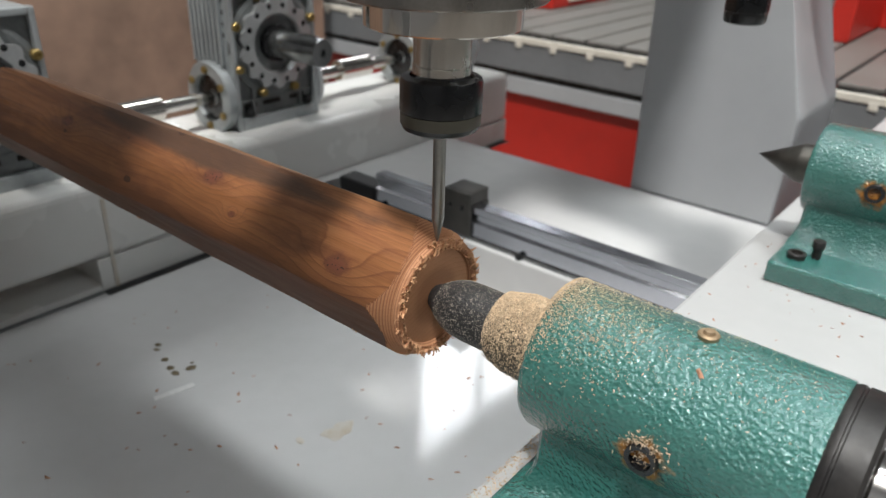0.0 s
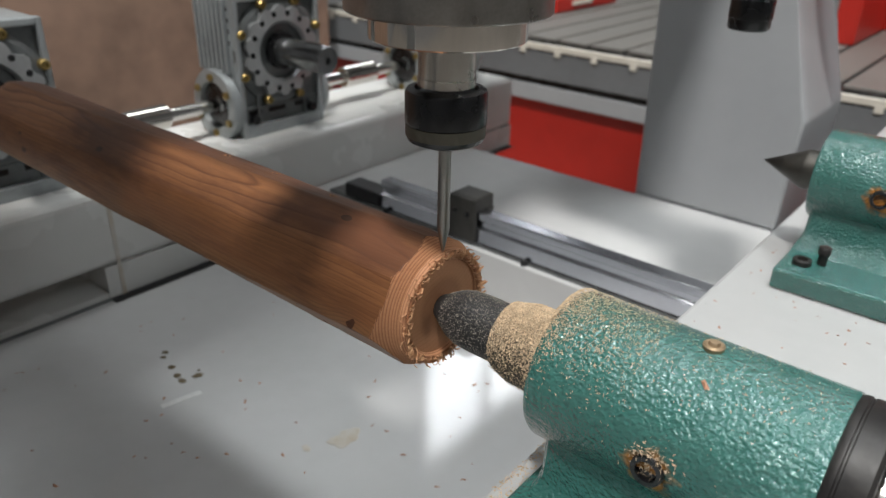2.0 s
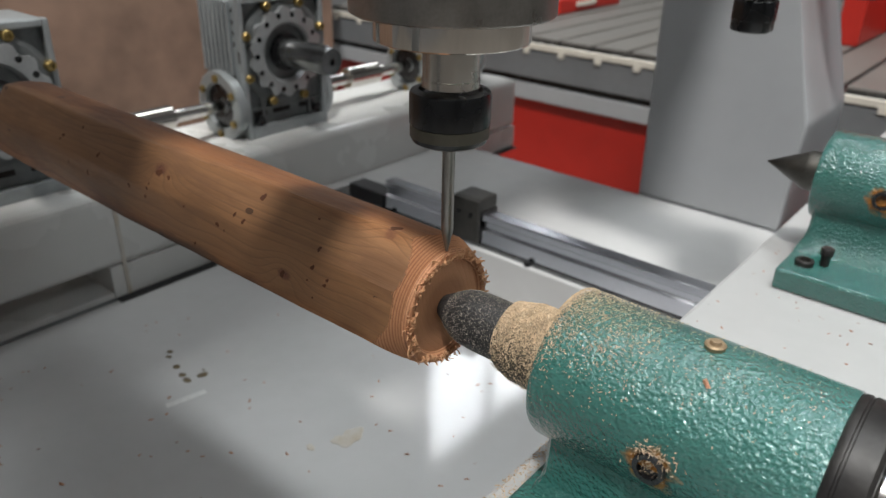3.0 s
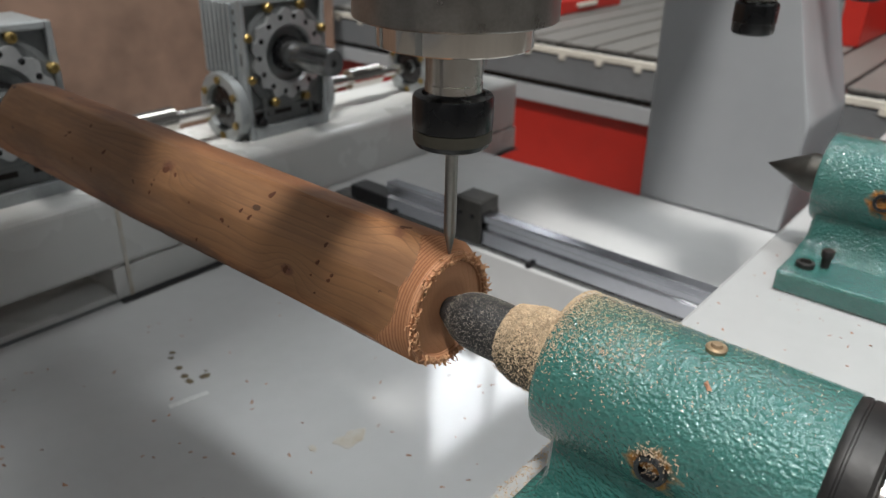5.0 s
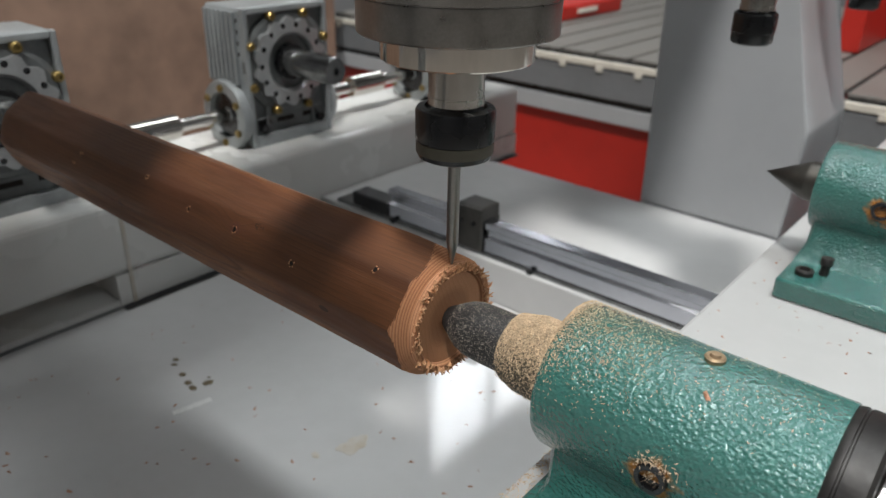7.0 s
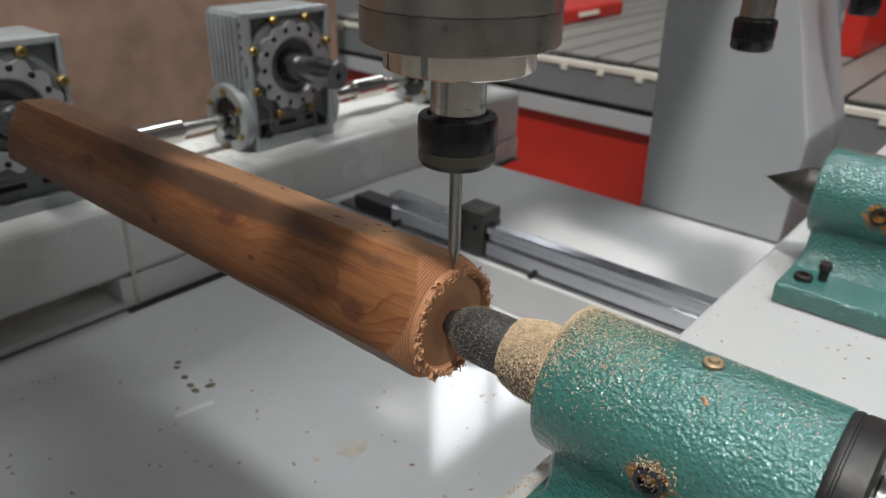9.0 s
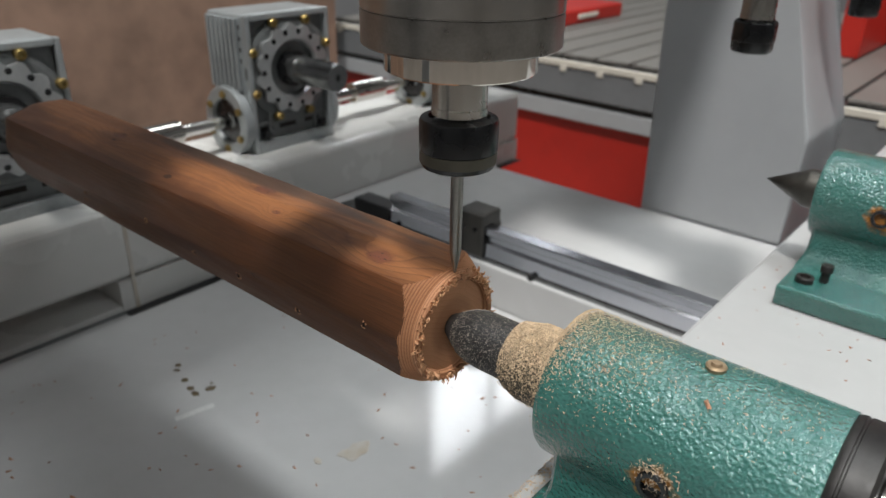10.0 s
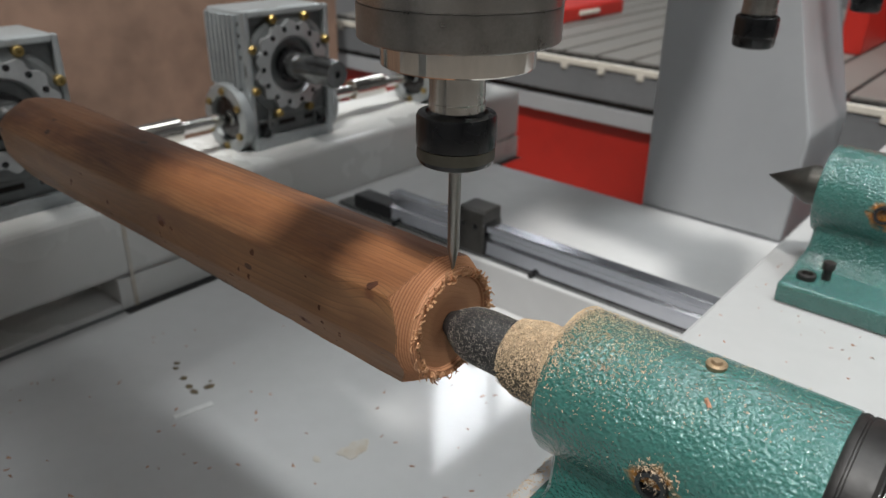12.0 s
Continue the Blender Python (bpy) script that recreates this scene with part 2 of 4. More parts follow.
        streak = node("TexNoise", Scale=1.0, Detail=4, Roughness=0.55)
        streak.inputs["Distortion"].default_value = 0.6
        L(sm.outputs[0], streak.inputs["Vector"])
        sr = node("MapRange")
        sr.inputs["From Min"].default_value, sr.inputs["From Max"].default_value = 0.52, 0.66
        L(streak.outputs["Fac"], sr.inputs[0])
        col = mixed(col, (0.21, 0.092, 0.040), math_("MULTIPLY", sr.outputs[0], 0.75))
    fib = node("Mapping", Scale=(30, 900, 900))
    L(obj, fib.inputs["Vector"])
    fine = node("TexNoise", Scale=1.0, Detail=2)
    L(fib.outputs[0], fine.inputs["Vector"])
    col = mixed(col, tuple(c * 0.72 for c in dark), math_("MULTIPLY", math_("GREATER_THAN", fine.outputs["Fac"], 0.56), 0.18))
    if not fresh:
        # weathering differs from face to face: browner, redder and greyer sides
        ang = math_("ARCTAN2", sep.outputs[2], sep.outputs[1])
        turn = node("ValToRGB")
        el = turn.color_ramp.elements
        stops = ((0.0, (0.32, 0.19, 0.11)), (0.02, (0.22, 0.122, 0.060)), (0.23, (0.22, 0.120, 0.056)), (0.26, (0.60, 0.47, 0.36)), (0.46, (0.70, 0.53, 0.40)),
                 (0.49, (0.84, 0.75, 0.66)), (0.73, (0.86, 0.76, 0.66)), (0.78, (0.84, 0.64, 0.48)), (0.95, (0.82, 0.62, 0.46)), (0.985, (0.33, 0.195, 0.11)), (1.0, (0.32, 0.19, 0.11)))
        el[0].position, el[0].color = 0.0, (*stops[0][1], 1)
        el[1].position, el[1].color = 1.0, (*stops[-1][1], 1)
        for p_, c_ in stops[1:-1]:
            q = el.new(p_)
            q.color = (*c_, 1)
        L(math_("ADD", math_("DIVIDE", ang, 2 * math.pi), 0.5), turn.inputs[0])
        wm = node("Mapping", Scale=(5, 16, 16))
        L(obj, wm.inputs["Vector"])
        blot = node("TexNoise", Scale=1.4, Detail=6, Roughness=0.62)
        L(wm.outputs[0], blot.inputs["Vector"])
        col = mixed(col, turn.outputs[0], 0.84, "MULTIPLY")
        bl = node("MapRange")
        bl.inputs["From Min"].default_value, bl.inputs["From Max"].default_value = 0.47, 0.62
        L(blot.outputs["Fac"], bl.inputs[0])
        col = mixed(col, (0.115, 0.040, 0.017), math_("MULTIPLY", bl.outputs[0], 0.8))
        # one face is greyed and pitted, its grain nearly gone
        grey = node("MapRange")
        grey.inputs["From Min"].default_value, grey.inputs["From Max"].default_value = 0.82, 0.62
        L(math_("ABSOLUTE", math_("SUBTRACT", ang, math.radians(44))), grey.inputs[0])
        col = mixed(col, (0.29, 0.168, 0.085), math_("MULTIPLY", grey.outputs[0], 0.42))
        # blackened weather stain along the old outer edge of the knotty face
        off = math_("ABSOLUTE", math_("SUBTRACT", ang, math.radians(103)))
        along = math_("ABSOLUTE", math_("ADD", sep.outputs[0], 0.24))
        edge = math_("ADD", math_("ADD", math_("MULTIPLY", off, 2.4), math_("MULTIPLY", along, 3.2)), math_("MULTIPLY", blot.outputs["Fac"], -1.3))
        em = node("MapRange")
        em.inputs["From Min"].default_value, em.inputs["From Max"].default_value = 0.16, -0.22
        L(edge, em.inputs[0])
        col = mixed(col, (0.060, 0.038, 0.026), math_("MULTIPLY", em.outputs[0], 0.75))
        # borer holes and specks
        vo = node("TexVoronoi", Scale=34.0)
        vs = node("Mapping", Scale=(0.55, 1, 1))
        L(obj, vs.inputs["Vector"])
        L(vs.outputs[0], vo.inputs["Vector"])
        hole = math_("MULTIPLY", math_("LESS_THAN", vo.outputs["Distance"], 0.10), math_("GREATER_THAN", blot.outputs["Fac"], 0.50))
        col = mixed(col, (0.035, 0.014, 0.008), math_("MULTIPLY", hole, 0.8))
    if fresh:
        # groove contrast put into the colour: valleys darker than the torn crests
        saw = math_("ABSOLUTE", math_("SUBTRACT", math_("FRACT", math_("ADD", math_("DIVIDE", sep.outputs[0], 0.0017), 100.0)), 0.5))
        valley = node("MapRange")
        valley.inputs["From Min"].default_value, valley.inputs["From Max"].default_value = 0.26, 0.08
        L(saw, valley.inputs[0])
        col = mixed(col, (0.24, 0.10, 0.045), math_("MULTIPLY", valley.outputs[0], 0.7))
    if knot_mask is not None:
        crack = node("TexNoise", Scale=420.0, Detail=3)
        L(obj, crack.inputs["Vector"])
        col = mixed(col, (0.17, 0.052, 0.030), math_("MULTIPLY", knot_mask, 0.9))
        col = mixed(col, (0.050, 0.017, 0.011), math_("MULTIPLY", knot_mask, math_("GREATER_THAN", crack.outputs["Fac"], 0.6)))
        col = mixed(col, (0.075, 0.026, 0.015), math_("MULTIPLY", knot_edge, 0.35))
    L(col, b.inputs["Base Color"])
    bp = node("Bump", Strength=0.18, Distance=0.0008)
    L(math_("ADD", fine.outputs["Fac"], rings), bp.inputs["Height"])
    L(bp.outputs[0], b.inputs["Normal"])
    return m


def polar(x, deg, r):
    return (x, r * math.cos(radians(deg)), r * math.sin(radians(deg)))


KNOTS = [(*polar(-0.215, 124, 0.041), 0.009), (*polar(-0.057, 153, 0.043), 0.010), (*polar(-0.174, 152, 0.043), 0.0035), (*polar(-0.193, 235, 0.042), 0.007),
         (*polar(-0.298, 25, 0.043), 0.007), (*polar(-0.118, 72, 0.043), 0.006), (*polar(-0.039, 358, 0.046), 0.007), (*polar(-0.45, 130, 0.042), 0.008)]
M_WOOD = wood("weathered_softwood", (0.42, 0.212, 0.095), (0.14, 0.052, 0.021), 0.48, KNOTS)
M_FRESH = wood("freshly_cut_softwood", (0.54, 0.265, 0.135), (0.46, 0.21, 0.10), 0.75, fresh=True)


# ---- building helpers ----
def part(name, bm, material, parent=None, label="", smooth=False):
    me = bpy.data.meshes.new(name)
    bmesh.ops.recalc_face_normals(bm, faces=bm.faces)
    bm.to_mesh(me)
    bm.free()
    for m in material if isinstance(material, (list, tuple)) else (material,):
        me.materials.append(m)
    if smooth:
        me.shade_smooth()
        me.set_sharp_from_angle(angle=radians(38))
    ob = new(name, me)
    if parent:
        ob.parent = parent
    return tagged(ob, label)


def thing(name, label, category, group="", at=(0, 0, 0)):
    ob = new(name)
    ob.empty_display_size = 0.02
    ob.location = at
    return tagged(ob, label, category, group)


def box(lo, hi, bevel=0.0, seg=2, bm=None):
    bm = bm or bmesh.new()
    size = [h - l for l, h in zip(lo, hi)]
    m = Matrix.Translation([(h + l) / 2 for l, h in zip(lo, hi)]) @ Matrix.Diagonal((*size, 1))
    got = bmesh.ops.create_cube(bm, size=1, matrix=m)
    if bevel:
        edges = list({e for v in got["verts"] for e in v.link_edges})
        bmesh.ops.bevel(bm, geom=edges, offset=bevel, segments=seg, affect="EDGES", profile=0.5)
    return bm


AXIS = {"x": Matrix(((0, 0, 1, 0), (0, 1, 0, 0), (-1, 0, 0, 0), (0, 0, 0, 1))), "y": Matrix(((1, 0, 0, 0), (0, 0, 1, 0), (0, -1, 0, 0), (0, 0, 0, 1))), "z": Matrix.Identity(4)}


def lathe(profile, axis="z", at=(0, 0, 0), n=48, bm=None, radius=None):
    """Turns a profile of (radius, height along the axis); radius: a function of (r, angle) for scallops."""
    bm = bm or bmesh.new()
    m = Matrix.Translation(at) @ AXIS[axis]
    rings = []
    for r, h in profile:
        if r < 1e-6:
            rings.append([bm.verts.new(m @ Vector((0, 0, h)))])
        else:
            ring = []
            for i in range(n):
                a = 2 * math.pi * i / n
                q = radius(r, a) if radius else r
                ring.append(bm.verts.new(m @ Vector((q * math.cos(a), q * math.sin(a), h))))
            rings.append(ring)
    for a, b in zip(rings, rings[1:]):
        for i in range(n):
            j = (i + 1) % n
            if len(a) == 1 and len(b) == 1:
                continue
            if len(a) == 1:
                bm.faces.new((a[0], b[i], b[j]))
            elif len(b) == 1:
                bm.faces.new((a[i], a[j], b[0]))
            else:
                bm.faces.new((a[i], a[j], b[j], b[i]))
    return bm


def rod(r, h0, h1, axis="z", at=(0, 0, 0), n=32, chamfer=0.0008, bm=None):
    c = min(chamfer, r * 0.4)
    return lathe([(0, h0), (r - c, h0), (r, h0 + c), (r, h1 - c), (r - c, h1), (0, h1)], axis, at, n, bm)


def prism(points, axis, lo, hi, bevel=0.0, bm=None):
    """A closed outline of (u, v), pushed along axis x (u=y, v=z), y (u=x, v=z) or z (u=x, v=y)."""
    bm = bm or bmesh.new()

    def place(u, v, w):
        return {"x": (w, u, v), "y": (u, w, v), "z": (u, v, w)}[axis]
    a = [bm.verts.new(place(u, v, lo)) for u, v in points]
    b = [bm.verts.new(place(u, v, hi)) for u, v in points]
    bm.faces.new(a)
    bm.faces.new(list(reversed(b)))
    for i in range(len(points)):
        j = (i + 1) % len(points)
        bm.faces.new((a[i], a[j], b[j], b[i]))
    if bevel:
        bmesh.ops.bevel(bm, geom=list(bm.edges), offset=bevel, segments=2, affect="EDGES", profile=0.5)
    return bm


SPACING = 0.465
BED, STEP, MOUNT, FLOOR = -0.3005, -0.235, -0.0885, -0.95

# ---- the workshop ----
tagged(part("floor", box((-4.4, -6, FLOOR - 0.1), (9, 9, FLOOR)), M_FLOOR), "grey-brown worn workshop floor with dark stains", "floor", kind="structure")


def wall_with_hole(name, axis, at, thick, span, height, holes):
    """An upright wall, made of strips round its openings. axis: the way its face looks."""
    bm = bmesh.new()
    lo, hi = span
    cuts = sorted(holes)
    edge = lo
    pieces = []
    for a, b, z0, z1 in cuts:
        pieces += [(edge, a, FLOOR, height), (a, b, FLOOR, z0), (a, b, z1, height)]
        edge = b
    pieces.append((edge, hi, FLOOR, height))
    for a, b, z0, z1 in pieces:
        if axis == "y":
            box((a, at, z0), (b, at + thick, z1), bm=bm)
        else:
            box((at, a, z0), (at + thick, b, z1), bm=bm)
    return tagged(part(name, bm, M_WALL), "grey plastered workshop wall", "wall", kind="structure")


wall_with_hole("wall_north", "y", NORTH, 0.2, (WEST, 9), CEIL, [])
wall_with_hole("wall_south", "y", -6.2, 0.2, (WEST, 9), CEIL, [])
wall_with_hole("wall_west", "x", WEST - 0.2, 0.2, (-6, NORTH), CEIL, [(5.1, 7.6, 4.01, 5.75)])
wall_with_hole("wall_east", "x", 9.0, 0.2, (-6, NORTH), CEIL, [])
tagged(part("ceiling", box((WEST, -6, CEIL), (9, NORTH, CEIL + 0.15)), M_WALL), "grey workshop ceiling", "ceiling", kind="structure")


def window_bars(name, bars):
    t = thing(name, "white steel window bars in the wall opening", "window")
    tagged(t, kind="structure")
    for lo, hi in bars:
        part("mullion", box(lo, hi, 0.005), M_WHITE, t)


window_bars("window_1", [((WEST - 0.05, 6.22, 4.01), (WEST + 0.01, 6.38, 5.75))])


def brown_board():
    t = thing("brown_partition", "stained brown board partition standing on the floor", "partition")
    part("board", box((-2.26, -1.7, FLOOR), (-2.2, 1.85, 0.7), 0.004), M_BOARD, t)
    return t


brown_board()

# ---- the carving machine: bed, step, beam, tail mount ----
def machine_bed():
    t = thing("machine_bed", "glossy white steel bed of the carving machine with chips", "machine bed")
    part("bed_plate", box((-1.15, -1.2, BED - 0.05), (0.0695, 0.468, BED), 0.003), M_BED, t)
    for y in (-1.1, 0.35):
        part("leg", box((-1.1, y, FLOOR), (-1.0, y + 0.1, BED - 0.05), 0.004), M_WHITE, t)
        part("leg", box((-0.05, y, FLOOR), (0.05, y + 0.1, BED - 0.05), 0.004), M_WHITE, t)
    return t


machine_bed()


def side_step():
    t = thing("side_rail_bed", "white raised side bed carrying a steel guide rail", "machine bed")
    part("top_plate", box((-0.70, 0.4695, BED - 0.05), (0.0695, 0.848, STEP), 0.003), M_BED, t)
    part("skirt", box((-0.70, 0.48, FLOOR), (0.0695, 0.845, BED - 0.0502)), M_WHITE, t)
    return t


side_step()


def guide_rail():
    t = thing("guide_rail", "bright steel linear guide rail along the bed", "rail")
    z = STEP
    strip = part("base_strip", box((-0.66, 0.4755, z), (0.069, 0.508, z + 0.006), 0.001), M_SHAFT, t, "dark mounting strip")
    prof = [(0.479, z + 0.006), (0.503, z + 0.006), (0.503, z + 0.028), (0.499, z + 0.032), (0.499, z + 0.040), (0.503, z + 0.044), (0.503, z + 0.053), (0.501, z + 0.0545), (0.481, z + 0.0545),
            (0.479, z + 0.053), (0.479, z + 0.044), (0.484, z + 0.040), (0.484, z + 0.032), (0.479, z + 0.028)]
    part("rail", prism(prof, "x", -0.535, 0.069), M_RAIL, t)
    for x in (-0.52, -0.243, 0.03):
        part("bolt", rod(0.0055, 0.471, 0.4765, "y", (x, 0, z + 0.0035), 14), M_BLACK, strip, "dark bolt head")
    part("end_block", box((-0.62, 0.4745, z + 0.0062), (-0.5355, 0.512, z + 0.030), 0.003), M_RUBBER, t, "black end block")
    t2 = thing("rail_stop", "dark dusty steel stop block at the guide rail", "stop block")
    part("block", box((-0.385, 0.477, STEP + 0.054), (-0.335, 0.52, STEP + 0.075), 0.003), M_STOP, t2)
    part("cheek", box((-0.386, 0.472, STEP + 0.006), (-0.334, 0.4788, STEP + 0.0742), 0.002), M_STOP, t2)
    part("cheek", box((-0.386, 0.5035, STEP), (-0.334, 0.521, STEP + 0.0545), 0.002), M_STOP, t2)
    for x in (-0.372, -0.348):
        part("screw", rod(0.004, 0.469, 0.4725, "y", (x, 0, STEP + 0.05), 12), M_BLACK, t2)


guide_rail()


def head_beam():
    t = thing("headstock_beam", "white painted steel beam under the gearboxes", "beam")
    part("beam", box((-0.92, -0.9, -0.25), (-0.70, 1.087, -0.138), 0.012, 3), M_WHITE, t)
    part("foot_plate", box((-0.915, 0.079, BED), (-0.7004, 1.0865, -0.25), 0.001), M_WHITE, t)
    part("ledge", box((-0.90, -0.9, BED), (-0.702, 0.0785, BED + 0.010), 0.001), M_WHITE, t)
    # dark strips stand in for the shadow gap between beam foot and bed
    part("gap_shade", box((-0.7018, -0.9, BED), (-0.695, 0.0785, BED + 0.0015)), M_GREY, t, "dark strip for the shade in the gap under the beam")
    part("gap_shade", box((-0.7003, 0.079, BED), (-0.684, 1.08, BED + 0.0015)), M_RUBBER, t, "dark strip for the shade in the gap under the beam")
    part("rust_run", box((-0.6999, 0.098, BED + 0.001), (-0.6985, 0.1035, -0.16)), M_PALE_STAIN, t, "yellowed sealant run")
    return t


head_beam()


def tail_mount():
    t = thing("tailstock_mount", "white painted steel beam carrying the tailstocks", "beam")
    part("beam", box((0.07, -0.35, -0.42), (0.62, 1.3, MOUNT), 0.004), M_MOUNT, t)
    for y in (-0.3, 1.15):
        part("leg", box((0.2, y, FLOOR), (0.3, y + 0.1, -0.42)), M_WHITE, t)


tail_mount()


# ---- gearboxes ----
def gearbox(y):
    t = thing("worm_gearbox", "cast aluminium worm gearbox with yellow bolts on the white beam", "gearbox", "worm gearboxes", (0, y, 0))
    bm = box((-0.865, -0.0875, -0.138), (-0.768, 0.0875, 0.094), 0.006)
    part("housing", bm, M_ALU, t)
    for lo, hi in (((-0.768, -0.0875, -0.138), (-0.755, -0.079, 0.094)), ((-0.768, 0.079, -0.138), (-0.755, 0.0875, 0.094)),
                   ((-0.768, -0.079, 0.084), (-0.755, 0.079, 0.094)), ((-0.768, -0.079, -0.138), (-0.755, 0.079, -0.118))):
        part("front_rib", box(lo, hi, 0.002), M_ALU, t)
    # panel colour carries the shade of the recessed front
    part("front_panel", box((-0.7682, -0.079, -0.118), (-0.7655, 0.079, 0.084)), M_ALU_DARK, t, "recessed front, its shade coloured dark")
    cover = part("front_cover", lathe([(0, -0.768), (0.088, -0.768), (0.088, -0.761), (0.08, -0.758), (0, -0.758)], "x", n=56), M_ALU_DARK, t, "dark round cover")
    flange = part("output_flange", lathe([(0.047, -0.765), (0.072, -0.762), (0.072, -0.750), (0.05, -0.747), (0.046, -0.752), (0.046, -0.79)], "x", n=112,
                                radius=lambda r, a: r + (0.004 * math.cos(14 * a) if r > 0.06 else 0)), M_RING, t, "pale scalloped output flange", True)
    # bore coloured black to give the shade inside it
    part("bore", lathe([(0, -0.79), (0.046, -0.79), (0.0455, -0.757)], "x"), M_HOLE, t, "bore with its inner shade coloured black")
    # side holes and slots: thin black pieces standing in for shaded recesses
    for z in (0.02, 0.038, 0.056, 0.074):
        part("side_hole_shade", rod(0.0042, -0.0884, -0.0868, "y", (-0.7765, 0, z), 10), M_HOLE, t)
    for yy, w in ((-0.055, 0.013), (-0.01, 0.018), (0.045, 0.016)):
        part("slot_shade", box((-0.7658, yy - w, -0.103), (-0.7648, yy + w, -0.095)), M_HOLE, t)
    for yy in (-0.05, 0.05):
        part("casting_rib", box((-0.7656, yy - 0.003, -0.1175), (-0.7605, yy + 0.003, -0.07), 0.001), M_ALU_DARK, t)
    part("casting_rib", box((-0.7656, -0.0785, -0.0915), (-0.7600, 0.0785, -0.087), 0.001), M_ALU_DARK, t)
    for i in range(14):
        a = 2 * math.pi * (i + 0.0) / 14
        part("bolt_hole", rod(0.0048, -0.7535, -0.7480, "x", (0, 0.062 * math.cos(a), 0.062 * math.sin(a)), 10), M_BLACK, flange)
    for u, v in ((0.034, 0.078), (0.034, -0.078), (-0.034, 0.078), (-0.034, -0.078), (0.078, 0.034), (0.078, -0.034), (-0.078, 0.034), (-0.078, -0.034)):
        part("bolt", lathe([(0, -0.760), (0.0075, -0.760), (0.0075, -0.751), (0.006, -0.749), (0.003, -0.749), (0.0025, -0.752), (0, -0.752)], "x", (0, u, v), 12), M_BRASS, cover)
    for i in range(7):
        x = -0.857 + i * 0.0125
        part("fin", box((x, -0.0955, -0.03), (x + 0.006, -0.087, 0.088), 0.0015), M_ALU, t)
    for s, ln in ((-1, 0.106), (1, 0.100)):
        prof = [(0.0, 0.0875), (0.058, 0.0875), (0.060, 0.09), (0.060, ln - 0.002), (0.058, ln), (0.040, ln), (0.039, ln - 0.012), (0, ln - 0.012)]
        bm = lathe([(r, s * h) for r, h in prof], "y", (-0.81, 0, -0.085), 40)
        inlet = part("input_flange", bm, M_ALU, t, smooth=True)
        part("seal", lathe([(0.014, s * (ln - 0.011)), (0.038, s * (ln - 0.011)), (0.038, s * (ln - 0.008)), (0.014, s * (ln - 0.008))], "y", (-0.81, 0, -0.085), 28), M_BLACK, inlet, "black shaft seal")
        for k in range(6):
            a = radians(30 + 60 * k)
            part("bolt", rod(0.0065, min(s * ln, s * (ln + 0.005)), max(s * ln, s * (ln + 0.005)), "y", (-0.81 + 0.047 * math.cos(a), 0, -0.085 + 0.047 * math.sin(a)), 8), M_BRASS, inlet)
    for yy in (-0.062, 0.062):
        part("foot_bolt", rod(0.008, -0.762, -0.752, "x", (0, yy, -0.108), 10), M_BLACK, t)
    return t


for n in range(3):
    gearbox(n * SPACING)


def output_shaft(y, x1):
    t = thing("output_shaft", "dark steel output shaft with a keyway and oil film", "shaft", "output shafts", (0, y, 0))
    part("shaft", lathe([(0, -0.79), (0.023, -0.79), (0.023, -0.70), (0.0225, -0.699), (0.0225, x1 - 0.002), (0.021, x1), (0.006, x1), (0.005, x1 - 0.006), (0, x1 - 0.007)], "x"), M_SHAFT, t, smooth=True)
    part("key", box((x1 - 0.055, -0.004, 0.019), (x1 - 0.012, 0.004, 0.0245), 0.001), M_SHAFT, t)
    part("collar", lathe([(0.0235, -0.765), (0.030, -0.765), (0.030, -0.748), (0.0235, -0.748)], "x"), M_BLACK, t, "dark seal collar")
    return t


for n, x1 in enumerate((-0.637, -0.637, -0.637)):
    output_shaft(n * SPACING, x1)


def coupling(y):
    t = thing("shaft_coupling", "polished steel coupling joining two gearbox shafts", "coupling", "shaft couplings", (-0.81, y, -0.085))
    part("shaft", rod(0.011, -SPACING / 2 + 0.1, SPACING / 2 - 0.1, "y", n=24), M_STEEL, t, smooth=True)
    part("sleeve", rod(0.0205, -0.047, 0.037, "y", n=32, chamfer=0.002), M_MIRROR, t, smooth=True)
    part("set_screw", rod(0.003, 0.0195, 0.0207, "x", (0, -0.02, 0.004), 8), M_BLACK, t)
    return t


for n in range(2):
    coupling((n + 0.5) * SPACING)


